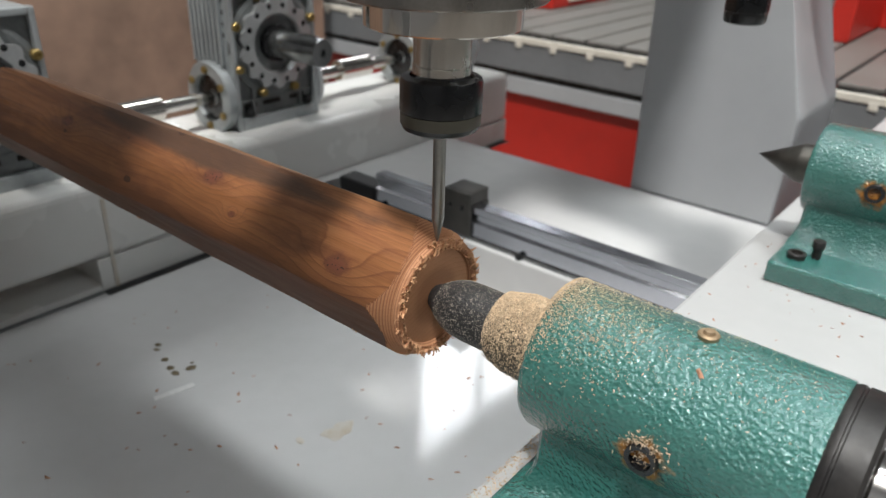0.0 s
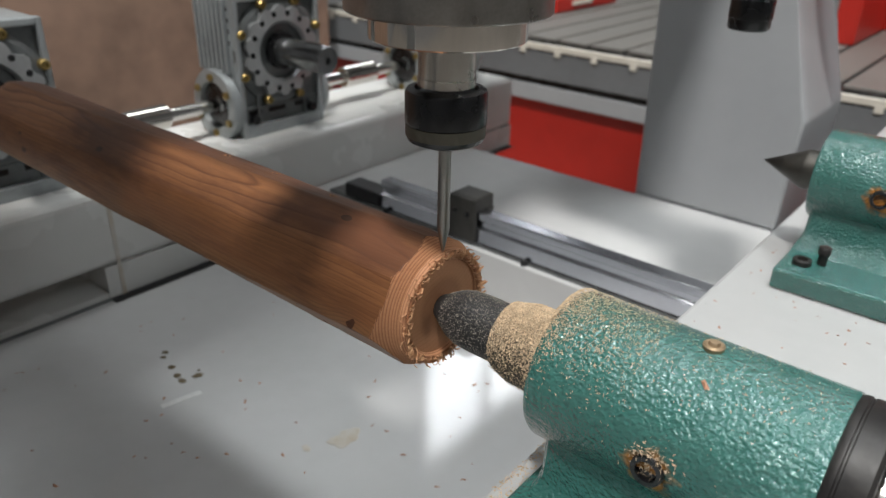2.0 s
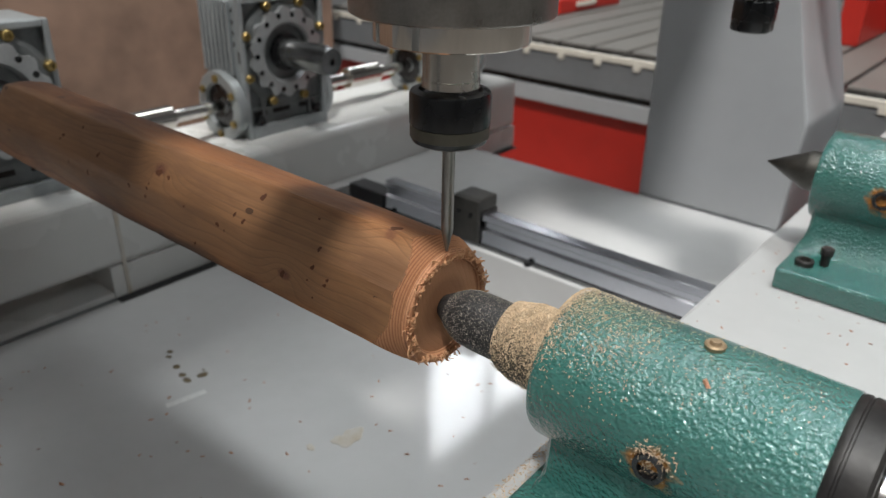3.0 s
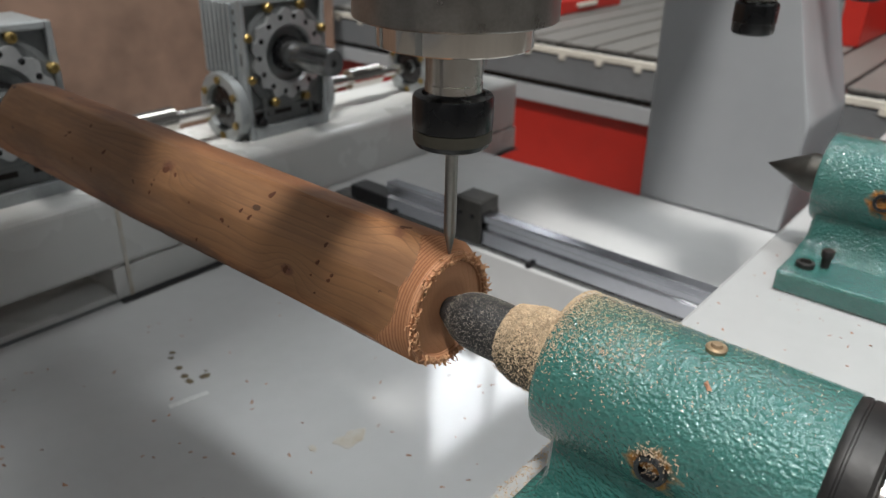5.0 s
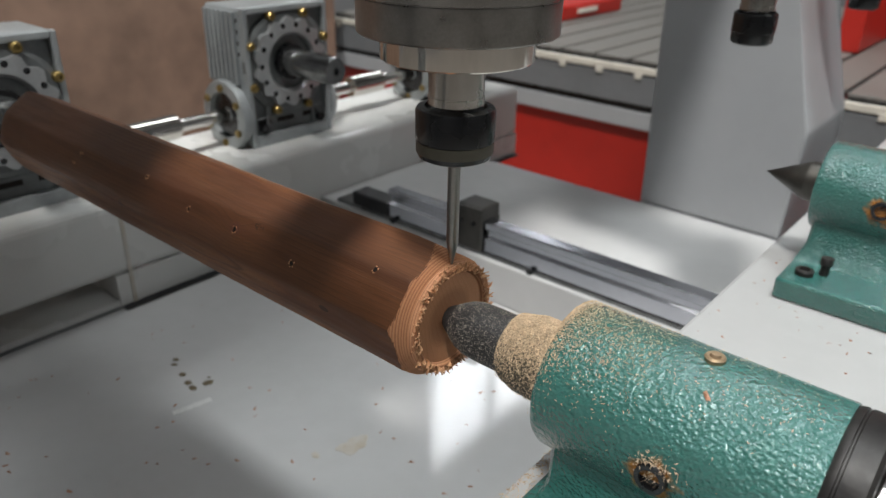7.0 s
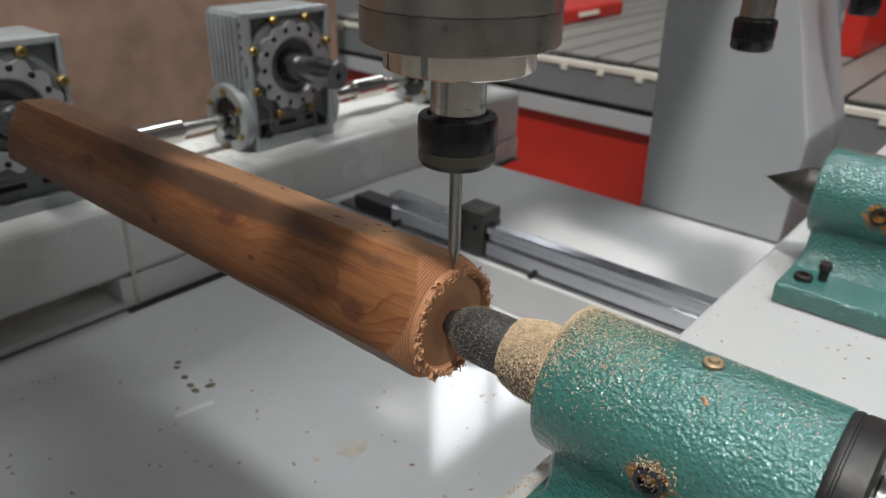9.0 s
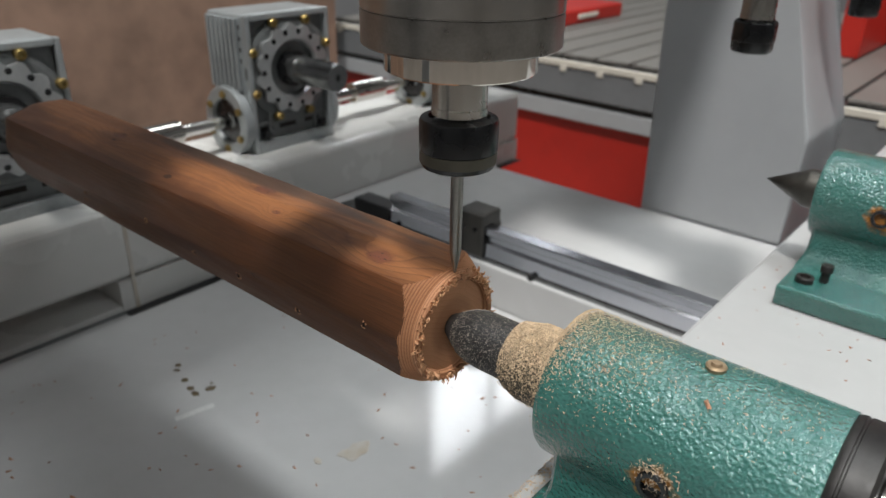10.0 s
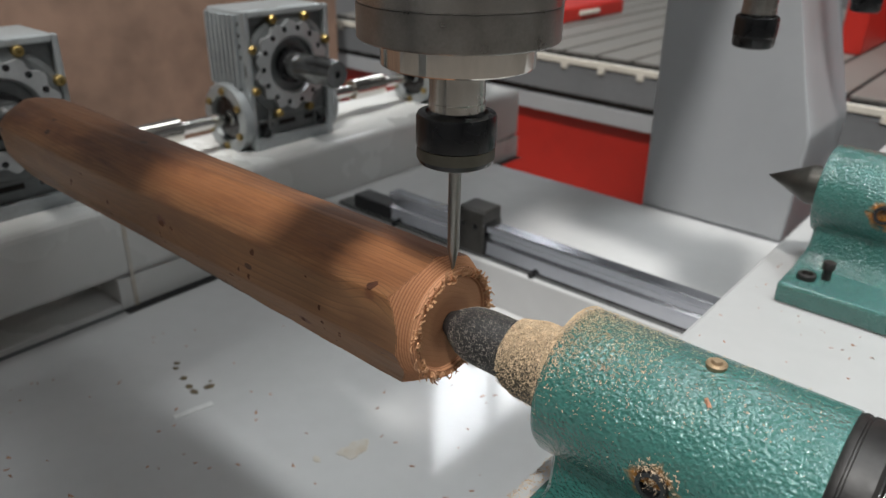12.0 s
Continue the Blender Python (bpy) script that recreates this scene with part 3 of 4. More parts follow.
# ---- tailstocks ----
def tailstock(y, x0, used):
    label = "green hammertone tailstock dusted with sawdust" if used else "green hammertone cast tailstock with bare centre"
    t = thing("tailstock", label, "tailstock", "tailstocks", (x0, y, 0))
    R, length = 0.0458, 0.149 if used else 0.154
    green = M_GREEN if used else M_GREEN_CLEAN
    hx, hz = (0.077, -0.0053) if used else (0.064, 0.001)
    casting = part("casting", lathe([(0, 0), (R - 0.0045, 0), (R - 0.0015, 0.0012), (R, 0.0042), (R, length), (0, length)], "x", n=72), green, t, smooth=True)
    bm = bmesh.new()
    rings = []
    flare, inset = (0.35, 0.006) if used else (1.0, 0.0)
    for z, w, x0 in ((-0.018, 0.033, 0.006), (-0.040, 0.0365, 0.006), (-0.052, 0.0375, 0.0055), (-0.059, 0.041, 0.004), (-0.064, 0.048, 0.002), (MOUNT + 0.021, 0.056, 0.0015)):
        c = 0.003
        w, x0 = 0.036 + (w - 0.036) * flare, x0 + inset
        rings.append([bm.verts.new((x, y, z)) for x, y in ((x0, -w + c), (x0 + c, -w), (length - 0.006, -w), (length - 0.002, -w + c), (length - 0.002, w - c), (length - 0.006, w), (x0 + c, w), (x0, w - c))])
    for lower, upper in zip(rings, rings[1:]):
        for i in range(8):
            bm.faces.new((lower[i], lower[(i + 1) % 8], upper[(i + 1) % 8], upper[i]))
    bm.faces.new(rings[0])
    bm.faces.new(list(reversed(rings[-1])))
    part("pedestal", bm, green, t, smooth=True)
    foot = part("base_flange", box((0.001, -0.108, MOUNT), (length, 0.108, MOUNT + 0.0215), 0.003), green, t)
    part("end_cap", lathe([(0, length), (0.0445, length), (0.0455, length + 0.002), (0.0455, length + 0.004), (0.0448, length + 0.0045), (0.0448, length + 0.0055), (0.0455, length + 0.006), (0.0455, length + 0.017), (0.043, length + 0.019), (0, length + 0.019)], "x"), M_CAP, t, "worn black end cap", True)
    part("screw_shaft", rod(0.021, length + 0.0185, length + 0.075, "x", n=32, chamfer=0.002), M_STEEL, t, smooth=True)
    part("clamp_hole", lathe([(0.0, -R + 0.0005), (0.006, -R + 0.0005), (0.0058, -R - 0.0022), (0.0085, -R - 0.0022), (0.0092, -R + 0.002)], "y", (hx, 0, hz), 20), M_BLACK, casting, "dark threaded clamp hole")
    for bx in (0.02, 0.13):
        bolt = part("bolt", lathe([(0, MOUNT + 0.020), (0.0088, MOUNT + 0.020), (0.0088, MOUNT + 0.0262), (0.0080, MOUNT + 0.0272), (0.0052, MOUNT + 0.0272), (0.0048, MOUNT + 0.0235), (0, MOUNT + 0.0235)], "z", (bx, -0.082, 0), 20), M_CAP, foot, smooth=True)
        part("socket", rod(0.0046, MOUNT + 0.0232, MOUNT + 0.0240, "z", (bx, -0.082, 0), 6), M_HOLE, bolt)
    for bx in (0.035, 0.118):
        part("jack_screw", lathe([(0, MOUNT + 0.02), (0.0042, MOUNT + 0.02), (0.0042, MOUNT + 0.032), (0.0058, MOUNT + 0.0325), (0.0058, MOUNT + 0.039), (0.0050, MOUNT + 0.040), (0, MOUNT + 0.040)], "z", (bx, -0.070, 0), 14), M_CAP, foot, smooth=True)
    if used:
        part("oil_cup", lathe([(0, R - 0.001), (0.0052, R - 0.001), (0.0056, R + 0.002), (0.0047, R + 0.0028), (0.0032, R + 0.0026), (0.0025, R + 0.0042), (0, R + 0.0046)], "z", (0.0825, 0.001, 0), 24), M_CUP, casting, "dull copper oil cup")
    return t


TS1 = tailstock(0.0, 0.092, True)
TS2 = tailstock(SPACING, 0.1105, False)


def live_centre():
    t = thing("live_centre", "black live centre caked with sawdust", "live centre", at=(0, 0, 0))
    part("point", lathe([(0, -0.018), (0.0075, -0.005), (0.0170, 0.012), (0.0188, 0.019), (0.0195, 0.028), (0.0195, 0.051), (0, 0.051)], "x"), M_POINT, t, "black conical point with dust", True)
    part("collar", lathe([(0, 0.0505), (0.0212, 0.0505), (0.0228, 0.053), (0.0258, 0.064), (0.0265, 0.0925), (0, 0.0925)], "x"), M_DUSTY, t, "collar caked in sawdust", True)
    t2 = thing("dead_centre", "dark steel dead centre cone in the tailstock", "centre", at=(0.0527, SPACING, 0))
    part("cone", lathe([(0, 0), (0.020, 0.042), (0.0205, 0.045), (0.0205, 0.0585), (0, 0.0585)], "x"), M_CONE, t2, smooth=True)


live_centre()


# ---- spindles ----
def spindle(x, y, z, tool):
    t = thing("milling_spindle", "polished steel milling spindle with black collet nut" + (" and carving bit" if tool else ", empty"), "spindle", "milling spindles", (x, y, z))
    part("lower_sleeve", lathe([(0, 0.0755), (0.0575, 0.0755), (0.0585, 0.0765), (0.0585, 0.0950), (0.0579, 0.0953), (0, 0.0953)], "z", n=96), M_BRUSHED, t, "grey brushed lower sleeve", True)
    part("body", lathe([(0, 0.0955), (0.0579, 0.0955), (0.0579, 0.0959), (0.0585, 0.0962), (0.0585, 0.30), (0.0575, 0.301), (0, 0.301)], "z", n=96), M_TURNED, t, smooth=True)
    part("nose_flange", lathe([(0, 0.0605), (0.0445, 0.0605), (0.0452, 0.0612), (0.0452, 0.0757), (0, 0.0757)], "z", n=80), M_MIRROR, t, "mirror-polished nose flange", True)
    part("nose", lathe([(0, 0.034), (0.0172, 0.034), (0.0172, 0.0385), (0.0168, 0.039), (0.0168, 0.061), (0, 0.061)], "z", n=48), M_TURNED, t, smooth=True)
    k = 1.0 if tool else 0.88
    nut = part("collet_nut", lathe([(0, 0.0), (0.020 * k, 0.0), (0.0228 * k, 0.0015), (0.0238 * k, 0.004), (0.0238 * k, 0.0115), (0.0245 * k, 0.0122), (0.0245 * k, 0.0295), (0.0235 * k, 0.0315), (0.019, 0.0325), (0.018, 0.030), (0, 0.030)],
                             "z", n=64, radius=None if tool else (lambda r, a: r * (1 - 0.03 * max(0, math.cos(6 * a))))), M_BLACK, t, "black collet nut", True)
    if tool:
        part("nut_band", lathe([(0.0235, 0.0042), (0.0241, 0.0045), (0.0241, 0.0113), (0.0235, 0.0116)], "z", n=64), M_DUSTY, nut, "brown worn band", True)
        part("bit", lathe([(0, -0.0745), (0.0008, -0.0742), (0.0034, -0.0615), (0.0040, -0.0585), (0.0040, 0.002), (0, 0.002)], "z", n=24), M_CARBIDE, t, "steel carving bit", True)
    return t


SPINDLE = spindle(-0.0035, 0, 0.1155, True)
spindle(0.0095, SPACING, 0.1288, False)
spindle(0.0094, 2 * SPACING, 0.1220, False)


def column():
    t = thing("gantry_column", "grey-white painted steel gantry column", "column")
    part("column", prism([(-0.258, STEP), (-0.011, STEP), (-0.004, -0.055), (-0.066, 0.146), (-0.11, 0.5), (-0.272, 0.5)], "y", 0.8485, 1.06, 0.005), M_COLUMN, t)
    part("footing", box((-0.258, 0.8485, FLOOR), (-0.011, 1.06, STEP - 0.0005)), M_COLUMN, t)
    return t


column()


def crossbeam():
    t = thing("gantry_crossbeam", "unseen grey-white crossbeam holding the spindles, with added shade plates", "beam")
    part("beam", box((-0.53, -1.1, 0.5), (-0.237, 1.15, 0.8), 0.008), M_COLUMN, t)
    # unseen plates added to block the overhead lamps and shade blank and step
    part("shade_plate", box((-0.2365, -1.1, 0.5), (0.05, -0.198, 0.52), 0.002), M_COLUMN, t)
    part("shade_plate", box((-0.2365, -0.136, 0.5), (-0.112, 0.06, 0.52), 0.002), M_COLUMN, t)
    part("shade_plate", box((-0.2365, 0.43, 0.5), (-0.105, 1.15, 0.52), 0.002), M_COLUMN, t)
    part("post", box((-0.30, -1.1, FLOOR), (-0.1, -0.95, 0.5), 0.006), M_COLUMN, t)
    # unseen bars added: they hold spindles and cast a band on the blank
    part("unseen_clamp_bar", box((-0.112, -0.35, 0.30), (-0.037, 0.06, 0.33), 0.003), M_COLUMN, t)
    part("unseen_clamp_bar", box((-0.112, 0.44, 0.30), (-0.037, 0.49, 0.33), 0.003), M_COLUMN, t)
    for y in (-0.345, 0.0, 0.44):
        part("bracket", box((-0.2375, y, 0.3295), (-0.05, y + 0.05, 0.4995), 0.004), M_COLUMN, t)
    return t


crossbeam()


# ---- the neighbouring machine ----
def neighbour():
    t = thing("flatbed_router", "red and grey flatbed router with slatted aluminium table", "router machine")
    y0, x0, x1 = 2.0, -2.4, 0.9
    part("skirt_panel", box((x0, y0 + 0.03, FLOOR), (x1, y0 + 0.06, -0.46)), M_RED, t, "red sheet panel")
    part("frame_rail", box((x0, y0, -0.46), (x1, y0 + 0.1, -0.40), 0.004), M_COLUMN, t)
    part("slot", box((x0, y0 + 0.02, -0.40), (x1, y0 + 0.1, -0.375)), M_BLACK, t, "black recess")
    part("frame_rail", box((x0, y0 - 0.005, -0.375), (x1, y0 + 0.1, -0.275), 0.004), M_GREY, t)
    part("table_edge", box((x0, y0 - 0.01, -0.268), (x1, y0 + 0.04, -0.246), 0.002), M_EDGE, t, "cream table edge strip")
    part("seal_strip", box((x0, y0 + 0.0, -0.275), (x1, y0 + 0.1, -0.268)), M_BLACK, t)
    part("seal_strip", box((x0, y0 + 0.005, -0.246), (x1, y0 + 0.1, -0.242)), M_BLACK, t)
    for i in range(22):
        part("clip", box((x0 + 0.05 + i * 0.15, y0 - 0.012, -0.285), (x0 + 0.075 + i * 0.15, y0 + 0.01, -0.262), 0.002), M_EDGE, t)
    for i in range(24):
        x = x0 + i * 0.1375
        part("slat", box((x, y0 + 0.03, -0.2418), (x + 0.122, y0 + 2.2, -0.230), 0.002), M_SLAT, t)
    part("underframe", box((x0, y0 + 0.1, FLOOR), (x1, y0 + 2.2, -0.2422)), M_RUBBER, t)
    g = thing("router_gantry", "red painted gantry standing on the router table", "gantry")
    part("side_plate", box((-0.42, 2.72, -0.23), (-0.34, 3.5, 0.6), 0.008), M_RED, g)
    part("crossbar", box((-0.34, 3.2, -0.229), (0.8, 3.5, 0.5), 0.008), M_RED, g)
    h = thing("red_carriage", "red painted carriage lying on the router table", "carriage")
    part("base", box((-1.95, 2.55, -0.23), (-1.50, 3.1, -0.165), 0.01), M_RED, h)
    part("plate", box((-1.4995, 2.68, -0.205), (-1.49, 2.85, -0.185), 0.003), M_EDGE, h, "pale strip")
    return t


neighbour()


# ---- the turned blank ----
SECTION = ((1, 0.0515), (46, 0.0460), (92, 0.0520), (134, 0.0428), (176, 0.0503), (219, 0.0458), (262, 0.0480), (310, 0.0475))


def blank_radius(x, deg):
    """The blank's section: a hewn polygon, twisted a little towards its near end."""
    deg -= 6 - 10 * min(1, max(0, (x + 0.34) / 0.30))
    cs = [*SECTION, (SECTION[0][0] + 360, SECTION[0][1])]
    deg = (deg - 1) % 360 + 1
    for (a, ra), (b, rb) in zip(cs, cs[1:]):
        if a <= deg <= b:
            u, v = radians(deg - a), radians(b - deg)
            flat = ra * rb * math.sin(u + v) / (ra * math.sin(u) + rb * math.sin(v))
            k = (deg - a) / (b - a)
            soft = 0.45 if a > 200 else 0.07
            return (1 - soft) * flat + soft * (ra + (rb - ra) * k)
    return 0.048


def wooden_blank():
    t = thing("wooden_blank", "reddish softwood post with knots being carved round", "wood blank")
    N = 180

    def surface(xs, radius):
        bm = bmesh.new()
        rows = []
        for x in xs:
            rows.append([bm.verts.new(polar(x, 360 * i / N, radius(x, 360 * i / N))) for i in range(N)])
        for a, b in zip(rows, rows[1:]):
            for i in range(N):
                j = (i + 1) % N
                bm.faces.new((a[i], a[j], b[j], b[i]))
        return bm, rows

    def old(x, d):
        p = Vector((x * 9, 2.2 * math.cos(radians(d)), 2.2 * math.sin(radians(d))))
        r = blank_radius(x, d) * (1 + 0.018 * noise.noise(p) + 0.008 * noise.noise(p * 4))
        if x < -0.632:
            r *= 1 - 4.0 * (-0.632 - x)
        return r

    X1 = -0.0374
    bm, rows = surface([-0.642 + (0.642 + X1) * i / 90 for i in range(91)], old)
    bm.faces.new(rows[0])
    part("blank", bm, M_WOOD, t, smooth=True)

    def cut(x):
        g = (x / 0.0017) % 1.0
        return 0.0386 + 0.40 * -x + 0.28 * max(0, -x - 0.010) + (0.0026 * abs(g - 0.5) if x < -0.0052 else 0.0)

    xs = [X1 * (1 - i / 132) for i in range(133)]
    bm, rows = surface(xs, lambda x, d: min(old(x, d), cut(x)))
    for f in bm.faces:
        c = f.calc_center_median()
        f.material_index = 1 if old(c.x, math.degrees(math.atan2(c.z, c.y))) > cut(c.x) + 1e-5 else 0
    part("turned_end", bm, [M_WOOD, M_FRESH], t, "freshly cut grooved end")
    rnd = random.Random(5)
    bm = lathe([(0.0395, 0.0), (0.035, -0.0008), (0.033, -0.0035), (0.018, -0.004), (0, -0.004)], "x", n=72)
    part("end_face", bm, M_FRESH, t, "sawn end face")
    bm = bmesh.new()
    for k in range(420):
        a = rnd.uniform(0, 360)
        ln, w = rnd.uniform(0.0015, 0.0085) * rnd.uniform(0.4, 1), rnd.uniform(0.0004, 0.0016)
        base = Vector(polar(rnd.uniform(-0.003, 0.0005), a, rnd.uniform(0.034, 0.0385)))
        out = Vector((rnd.uniform(-0.1, 0.8), *(Vector(polar(0, a + rnd.uniform(-50, 50), 1)).yz))).normalized()
        side = out.cross(Vector((rnd.uniform(-1, 1), rnd.uniform(-1, 1), rnd.uniform(-1, 1)))).normalized()
        nrm = out.cross(side)
        prev = None
        for s in range(4):
            c = base + out * ln * s / 3 + nrm * ln * 0.35 * math.sin(s * 0.9)
            ww = w * (1 - 0.25 * s)
            cur = [bm.verts.new(c + side * ww), bm.verts.new(c - side * ww), bm.verts.new(c - side * ww + nrm * 0.0005), bm.verts.new(c + side * ww + nrm * 0.0005)]
            if prev:
                for i in range(4):
                    bm.faces.new((prev[i], prev[(i + 1) % 4], cur[(i + 1) % 4], cur[i]))
            else:
                bm.faces.new(cur)
            prev = cur
        bm.faces.new(list(reversed(prev)))
    fibres = bm
    holes = [(-0.193, 237, 0.0022, 1), (-0.0445, 217, 0.0018, 1), (-0.258, 238, 0.0018, 1), (-0.12, 243, 0.0020, 1), (-0.33, 225, 0.0015, 1), (-0.45, 232, 0.0015, 1), (-0.46, 246, 0.0015, 1),
             (-0.298, 26, 0.0042, 0), (-0.12, 73, 0.0030, 0), (-0.039, 357, 0.0040, 0), (-0.202, 53, 0.0024, 0), (-0.075, 66, 0.0018, 0), (-0.165, 12, 0.0034, 0)]
    holes += [(rnd.uniform(-0.5, -0.06), rnd.uniform(8, 88), rnd.uniform(0.0010, 0.0026), 0) for k in range(22)]
    for x, d, r, pale in holes:
        d += 6 - 10 * min(1, max(0, (x + 0.34) / 0.30)) if not pale else 0
        q = old(x, d)
        nrm = Vector(polar(0, d, 1))
        e = 2.0
        tang = Vector(polar(x, d + e, old(x, d + e))) - Vector(polar(x, d - e, old(x, d - e)))
        nrm = Vector((0, tang.z, -tang.y)).normalized() if Vector((0, tang.z, -tang.y)).dot(nrm) > 0 else Vector((0, -tang.z, tang.y)).normalized()
        ph = rnd.uniform(0, 6)
        bm = lathe([(1.0, -0.0004), (0.85, 0.00012), (0.35, 0.00018), (0, 0.0001)], "z", n=12, radius=lambda u, a: u * r * (1 + 0.25 * math.sin(2 * a + ph) + 0.15 * math.sin(3 * a)))
        turn = nrm.to_track_quat("Z", "X").to_matrix().to_4x4()
        bmesh.ops.transform(bm, matrix=Matrix.Translation(Vector(polar(x, d, q))) @ turn, verts=bm.verts)
        part("nail_hole" if pale else "borer_mark", bm, M_HOLE if pale else M_BORE, t)
        if pale:
            bm = bmesh.new()
            for k in range(7):
                a, w = rnd.uniform(0, 6.28), rnd.uniform(0.0006, 0.0015)
                c = Vector(polar(x, d, q)) + turn.to_3x3() @ Vector((math.cos(a) * r * 1.3, math.sin(a) * r * 1.3, 0))
                bmesh.ops.create_cone(bm, cap_ends=True, segments=5, radius1=w, radius2=0.0001, depth=0.0015, matrix=Matrix.Translation(c) @ turn)
            part("splinters", bm, M_FIBRE, t)
    tagged(part("torn_fibre", fibres, M_FIBRE, t, "ragged torn fibres around the rim"), kind="stuff")
    return t


BLANK = wooden_blank()


# ---- sawdust, chips and stains ----
def flakes(name, label, count, place, size, material, seed, wide=(0.15, 0.35), lift=0.0):
    """Small wedge-shaped flakes; place(rnd) gives a point and the surface normal there."""
    rnd = random.Random(seed)
    verts, faces = [], []
    for k in range(count):
        p, n = place(rnd)
        n = Vector(n).normalized()
        u = n.orthogonal().normalized()
        a = rnd.uniform(0, 2 * math.pi)
        u, v = u * math.cos(a) + n.cross(u) * math.sin(a), n.cross(u) * math.cos(a) - u * math.sin(a)
        ln = rnd.uniform(*size)
        w, h = ln * rnd.uniform(*wide), ln * rnd.uniform(0.12, 0.3)
        p = Vector(p) + n * lift
        i = len(verts)
        tilt = n * ln * rnd.uniform(-0.1, 0.5)
        verts += [p - u * ln / 2 - v * w / 2, p + u * ln / 2 - v * w / 3 + tilt, p + u * ln / 3 + v * w / 2, p - u * ln / 2 + v * w / 3 + tilt * 0.4, p + n * h]
        faces += [(i, i + 1, i + 4), (i + 1, i + 2, i + 4), (i + 2, i + 3, i + 4), (i + 3, i, i + 4), (i, i + 3, i + 2, i + 1)]
    me = bpy.data.meshes.new(name)
    me.from_pydata([tuple(v) for v in verts], [], faces)
    me.materials.append(material)
    return tagged(new(name, me), label, "wood dust", kind="stuff")


def on_tailstock(rnd):
    x = 0.093 + 0.14 * rnd.random() ** 3.4
    if x > 0.15 and rnd.random() < 0.7:
        x = 0.093 + 0.06 * rnd.random() ** 2
    d = 90 + rnd.gauss(12, 20 + 10 * rnd.random())
    r = 0.0460
    return polar(x, d, r), polar(0, d, 1)


def on_collar(rnd):
    x = rnd.uniform(0.051, 0.092)
    d = rnd.uniform(20, 250) if rnd.random() < 0.15 else rnd.gauss(108, 34)
    return polar(x, d, 0.0230 + min(0.0035, max(0, (x - 0.053) * 0.27))), polar(0, d, 1)


def on_point(rnd):
    x = rnd.uniform(0.004, 0.050)
    d = rnd.uniform(30, 250)
    r = 0.0001 + float(np.interp(x, (-0.005, 0.012, 0.019, 0.028), (0.0075, 0.0170, 0.0188, 0.0195)))
    return polar(x, d, r), polar(0, d, 1)


flakes("sawdust", "pale sawdust lying on the green tailstock", 5600, on_tailstock, (0.0004, 0.0016), M_DUST, 3, lift=0.0002)
flakes("sawdust", "thick pale sawdust caked on the centre's collar", 16000, on_collar, (0.0005, 0.0015), M_DUST, 4)
flakes("sawdust", "grey dust specks on the black centre", 3000, on_point, (0.0003, 0.0009), M_SPECK, 5)
flakes("wood_chips", "small reddish wood chips strewn on the white bed", 140, lambda r: ((r.uniform(-0.62, 0.03), r.uniform(-0.35, 0.45), BED), (0, 0, 1)), (0.003, 0.007), M_CHIP, 6, (0.3, 0.6))
flakes("wood_chips", "reddish wood chips on the tailstock mount", 80, lambda r: ((r.uniform(0.08, 0.33), r.uniform(0.12, 0.5), MOUNT), (0, 0, 1)), (0.0015, 0.004), M_CHIP, 7, (0.3, 0.6))
flakes("wood_chips", "wood chip lying on the green tailstock", 1, lambda r: (polar(0.181, 120, 0.0465), polar(0, 115, 1)), (0.004, 0.006), M_CHIP, 8, (0.4, 0.7))
flakes("sawdust", "drift of sawdust beside the tailstock foot", 700, lambda r: ((r.uniform(0.071, 0.1), r.gauss(-0.02, 0.03), MOUNT), (0, 0, 1)), (0.001, 0.003), M_DUST, 9)


flakes("sawdust", "sawdust piled over the rusty clamp hole", 260, lambda r: ((0.169 + r.gauss(0, 0.006), -0.0458 - abs(r.gauss(0, 0.0012)), 0.002 + r.gauss(0, 0.0045)), (0, -1, 0.4)), (0.0006, 0.002), M_DUST, 12)


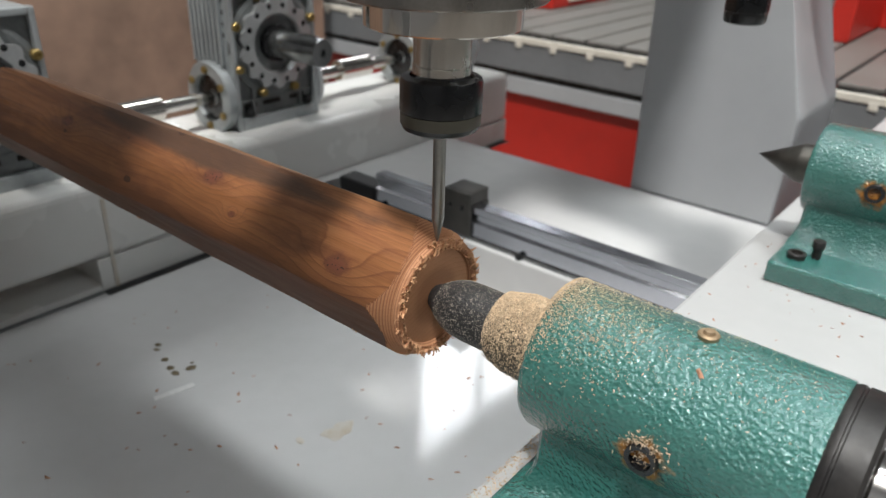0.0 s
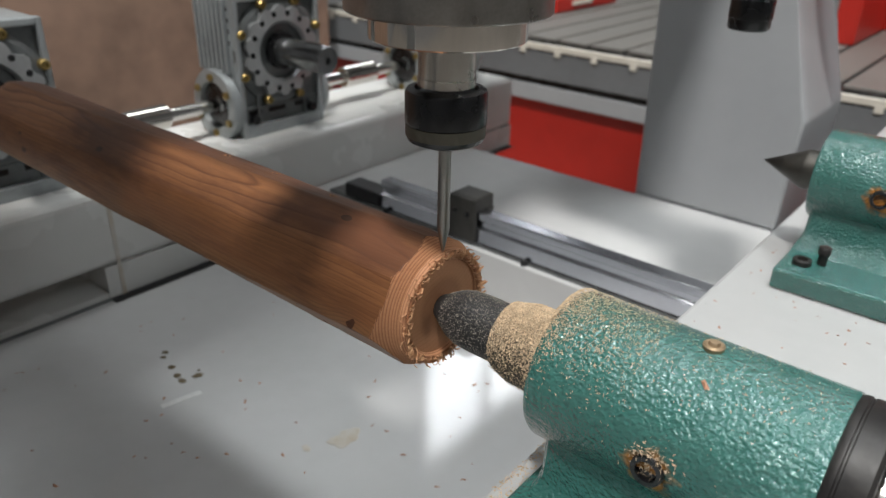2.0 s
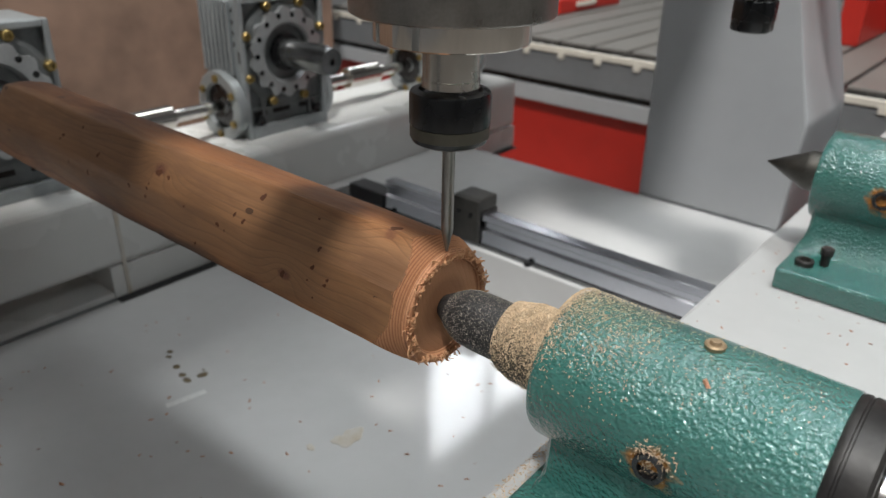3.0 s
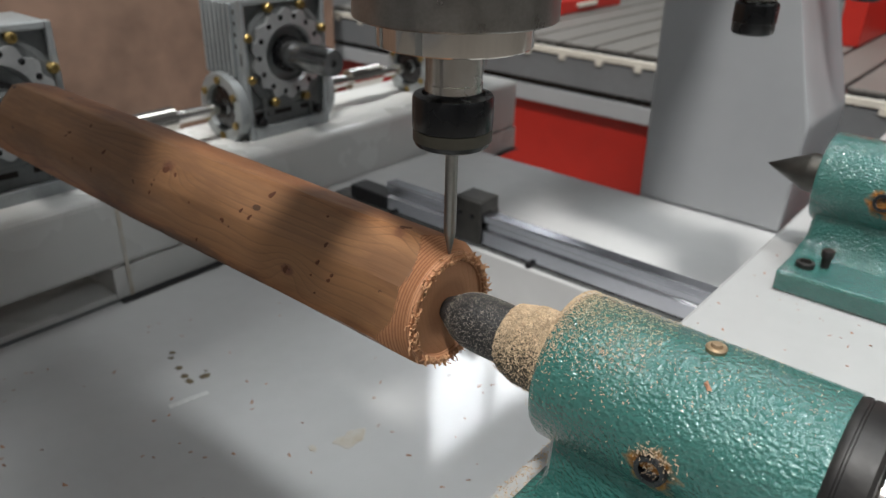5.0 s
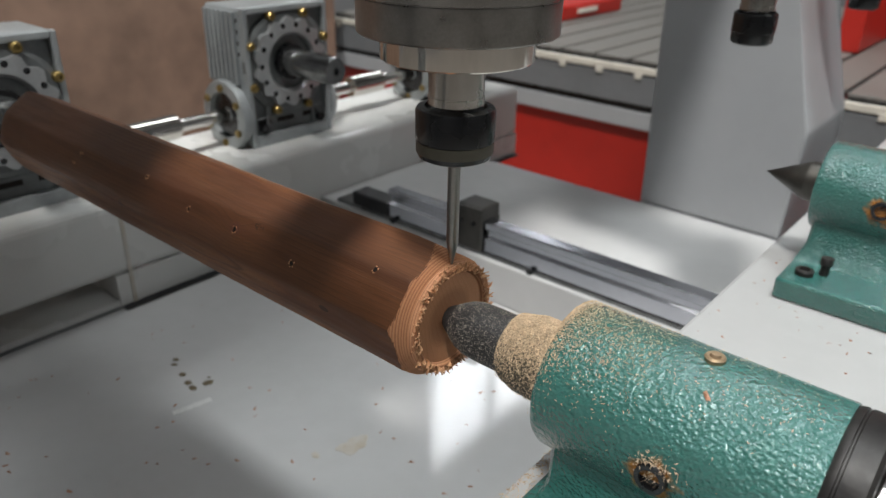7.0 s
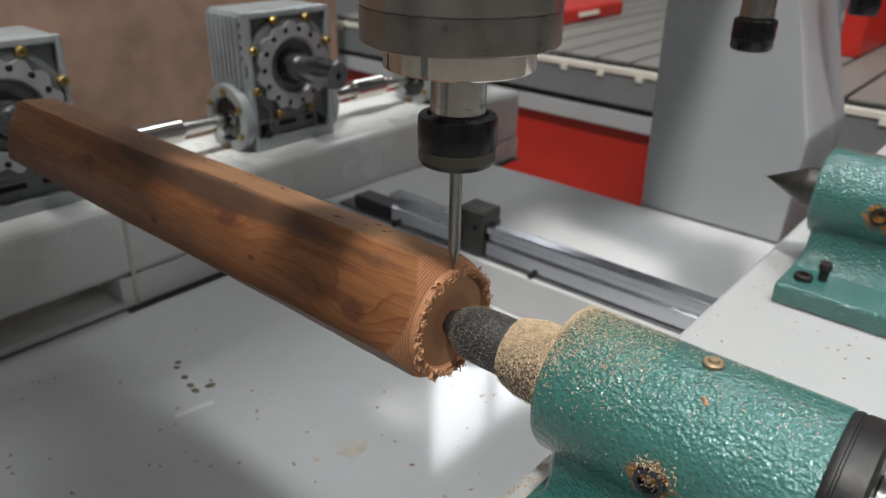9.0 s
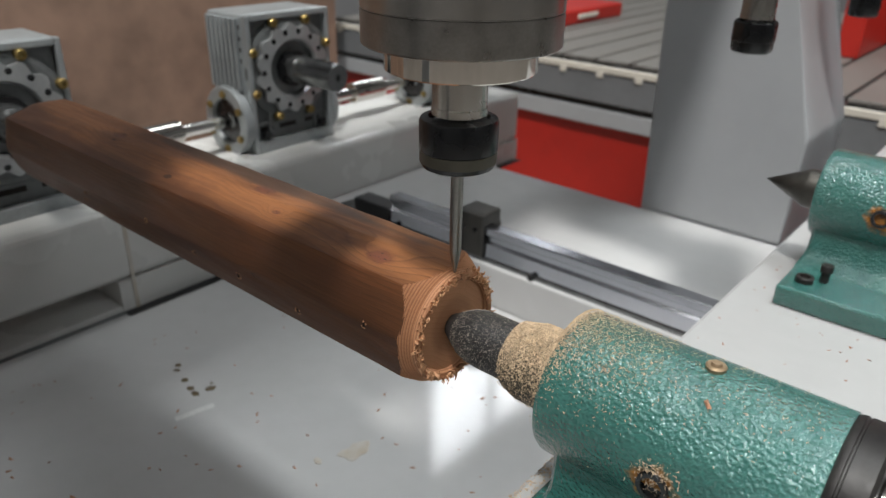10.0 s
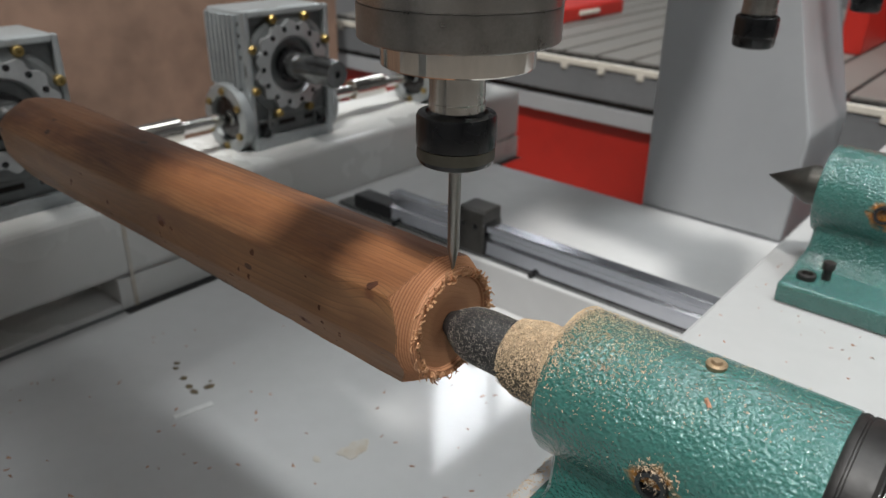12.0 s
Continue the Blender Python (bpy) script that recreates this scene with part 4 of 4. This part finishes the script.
def blots(name, label, spots, material, z, seed):
    """Flat irregular dried spots on the bed."""
    rnd = random.Random(seed)
    for x, y, r, stretch in spots:
        ph = rnd.uniform(0, 6)
        bm = lathe([(1.0, 0), (0.92, 0.0006), (0, 0.0008)], "z", n=20, radius=lambda q, a: q * r * (1 + 0.18 * math.sin(2 * a + ph) + 0.12 * math.sin(5 * a + ph)))
        bmesh.ops.scale(bm, vec=(stretch, 1, 1), verts=bm.verts)
        ob = tagged(part(name, bm, material), label, "stain", name + "s")
        ob.location = (x, y, z)
        ob.rotation_euler = (0, 0, rnd.uniform(0, 3))


blots("oil_spot", "dark brown dried oil spot on the white bed", [(-0.519, 0.0575, 0.0036, 1.2), (-0.51, 0.05, 0.003, 1.3), (-0.483, 0.045, 0.0042, 1.2), (-0.462, 0.040, 0.0042, 1.3), (-0.4434, 0.057, 0.005, 1.4),
      (-0.448, 0.038, 0.0042, 1.5), (-0.452, 0.064, 0.002, 1.0)], M_STAIN, BED - 0.0001, 2)
blots("pale_stain", "pale brown dried stain on the white bed", [(-0.2201, 0.1005, 0.013, 1.3), (-0.228, 0.088, 0.006, 1.2), (-0.24, 0.06, 0.004, 1.6)], M_PALE_STAIN, BED - 0.0002, 3)


# thin pale streak laid on the bed plate
def bed_streak():
    t = part("pale_streak", box((-0.005, -0.024, 0), (0.004, 0.024, 0.0006), 0.0002), M_STREAK)
    tagged(t, "pale streak on the white bed", "stain")
    t.location, t.rotation_euler = (-0.4155, 0.017, BED - 0.0001), (0, 0, radians(-12))


bed_streak()


def motions():
    turn = [(0, 0), (0.5, -34), (1, -81), (1.5, -124), (2, -167), (2.5, -210), (3, -252), (3.2, -269), (3.6, -303), (3.9, -327), (4.05, -332), (4.2, -327), (4.5, -302), (4.8, -276),
            (5, -259), (5.5, -215), (6, -173), (6.5, -130), (7, -85), (7.2, -68), (7.7, -25), (8.1, 9), (8.4, 34), (8.55, 41), (8.7, 38), (8.8, 32.5), (9, 18), (9.5, -2),
            (10, -41.5), (10.5, -83), (11, -126), (11.5, -169), (12, -212)]
    walk(BLANK, [(t, pose(0, 0, 0, a)) for t, a in turn])
    walk(SPINDLE, [(0, pose(-0.0039, 0, 0.1155)), (12, pose(-0.0030, 0, 0.1155))])


motions()
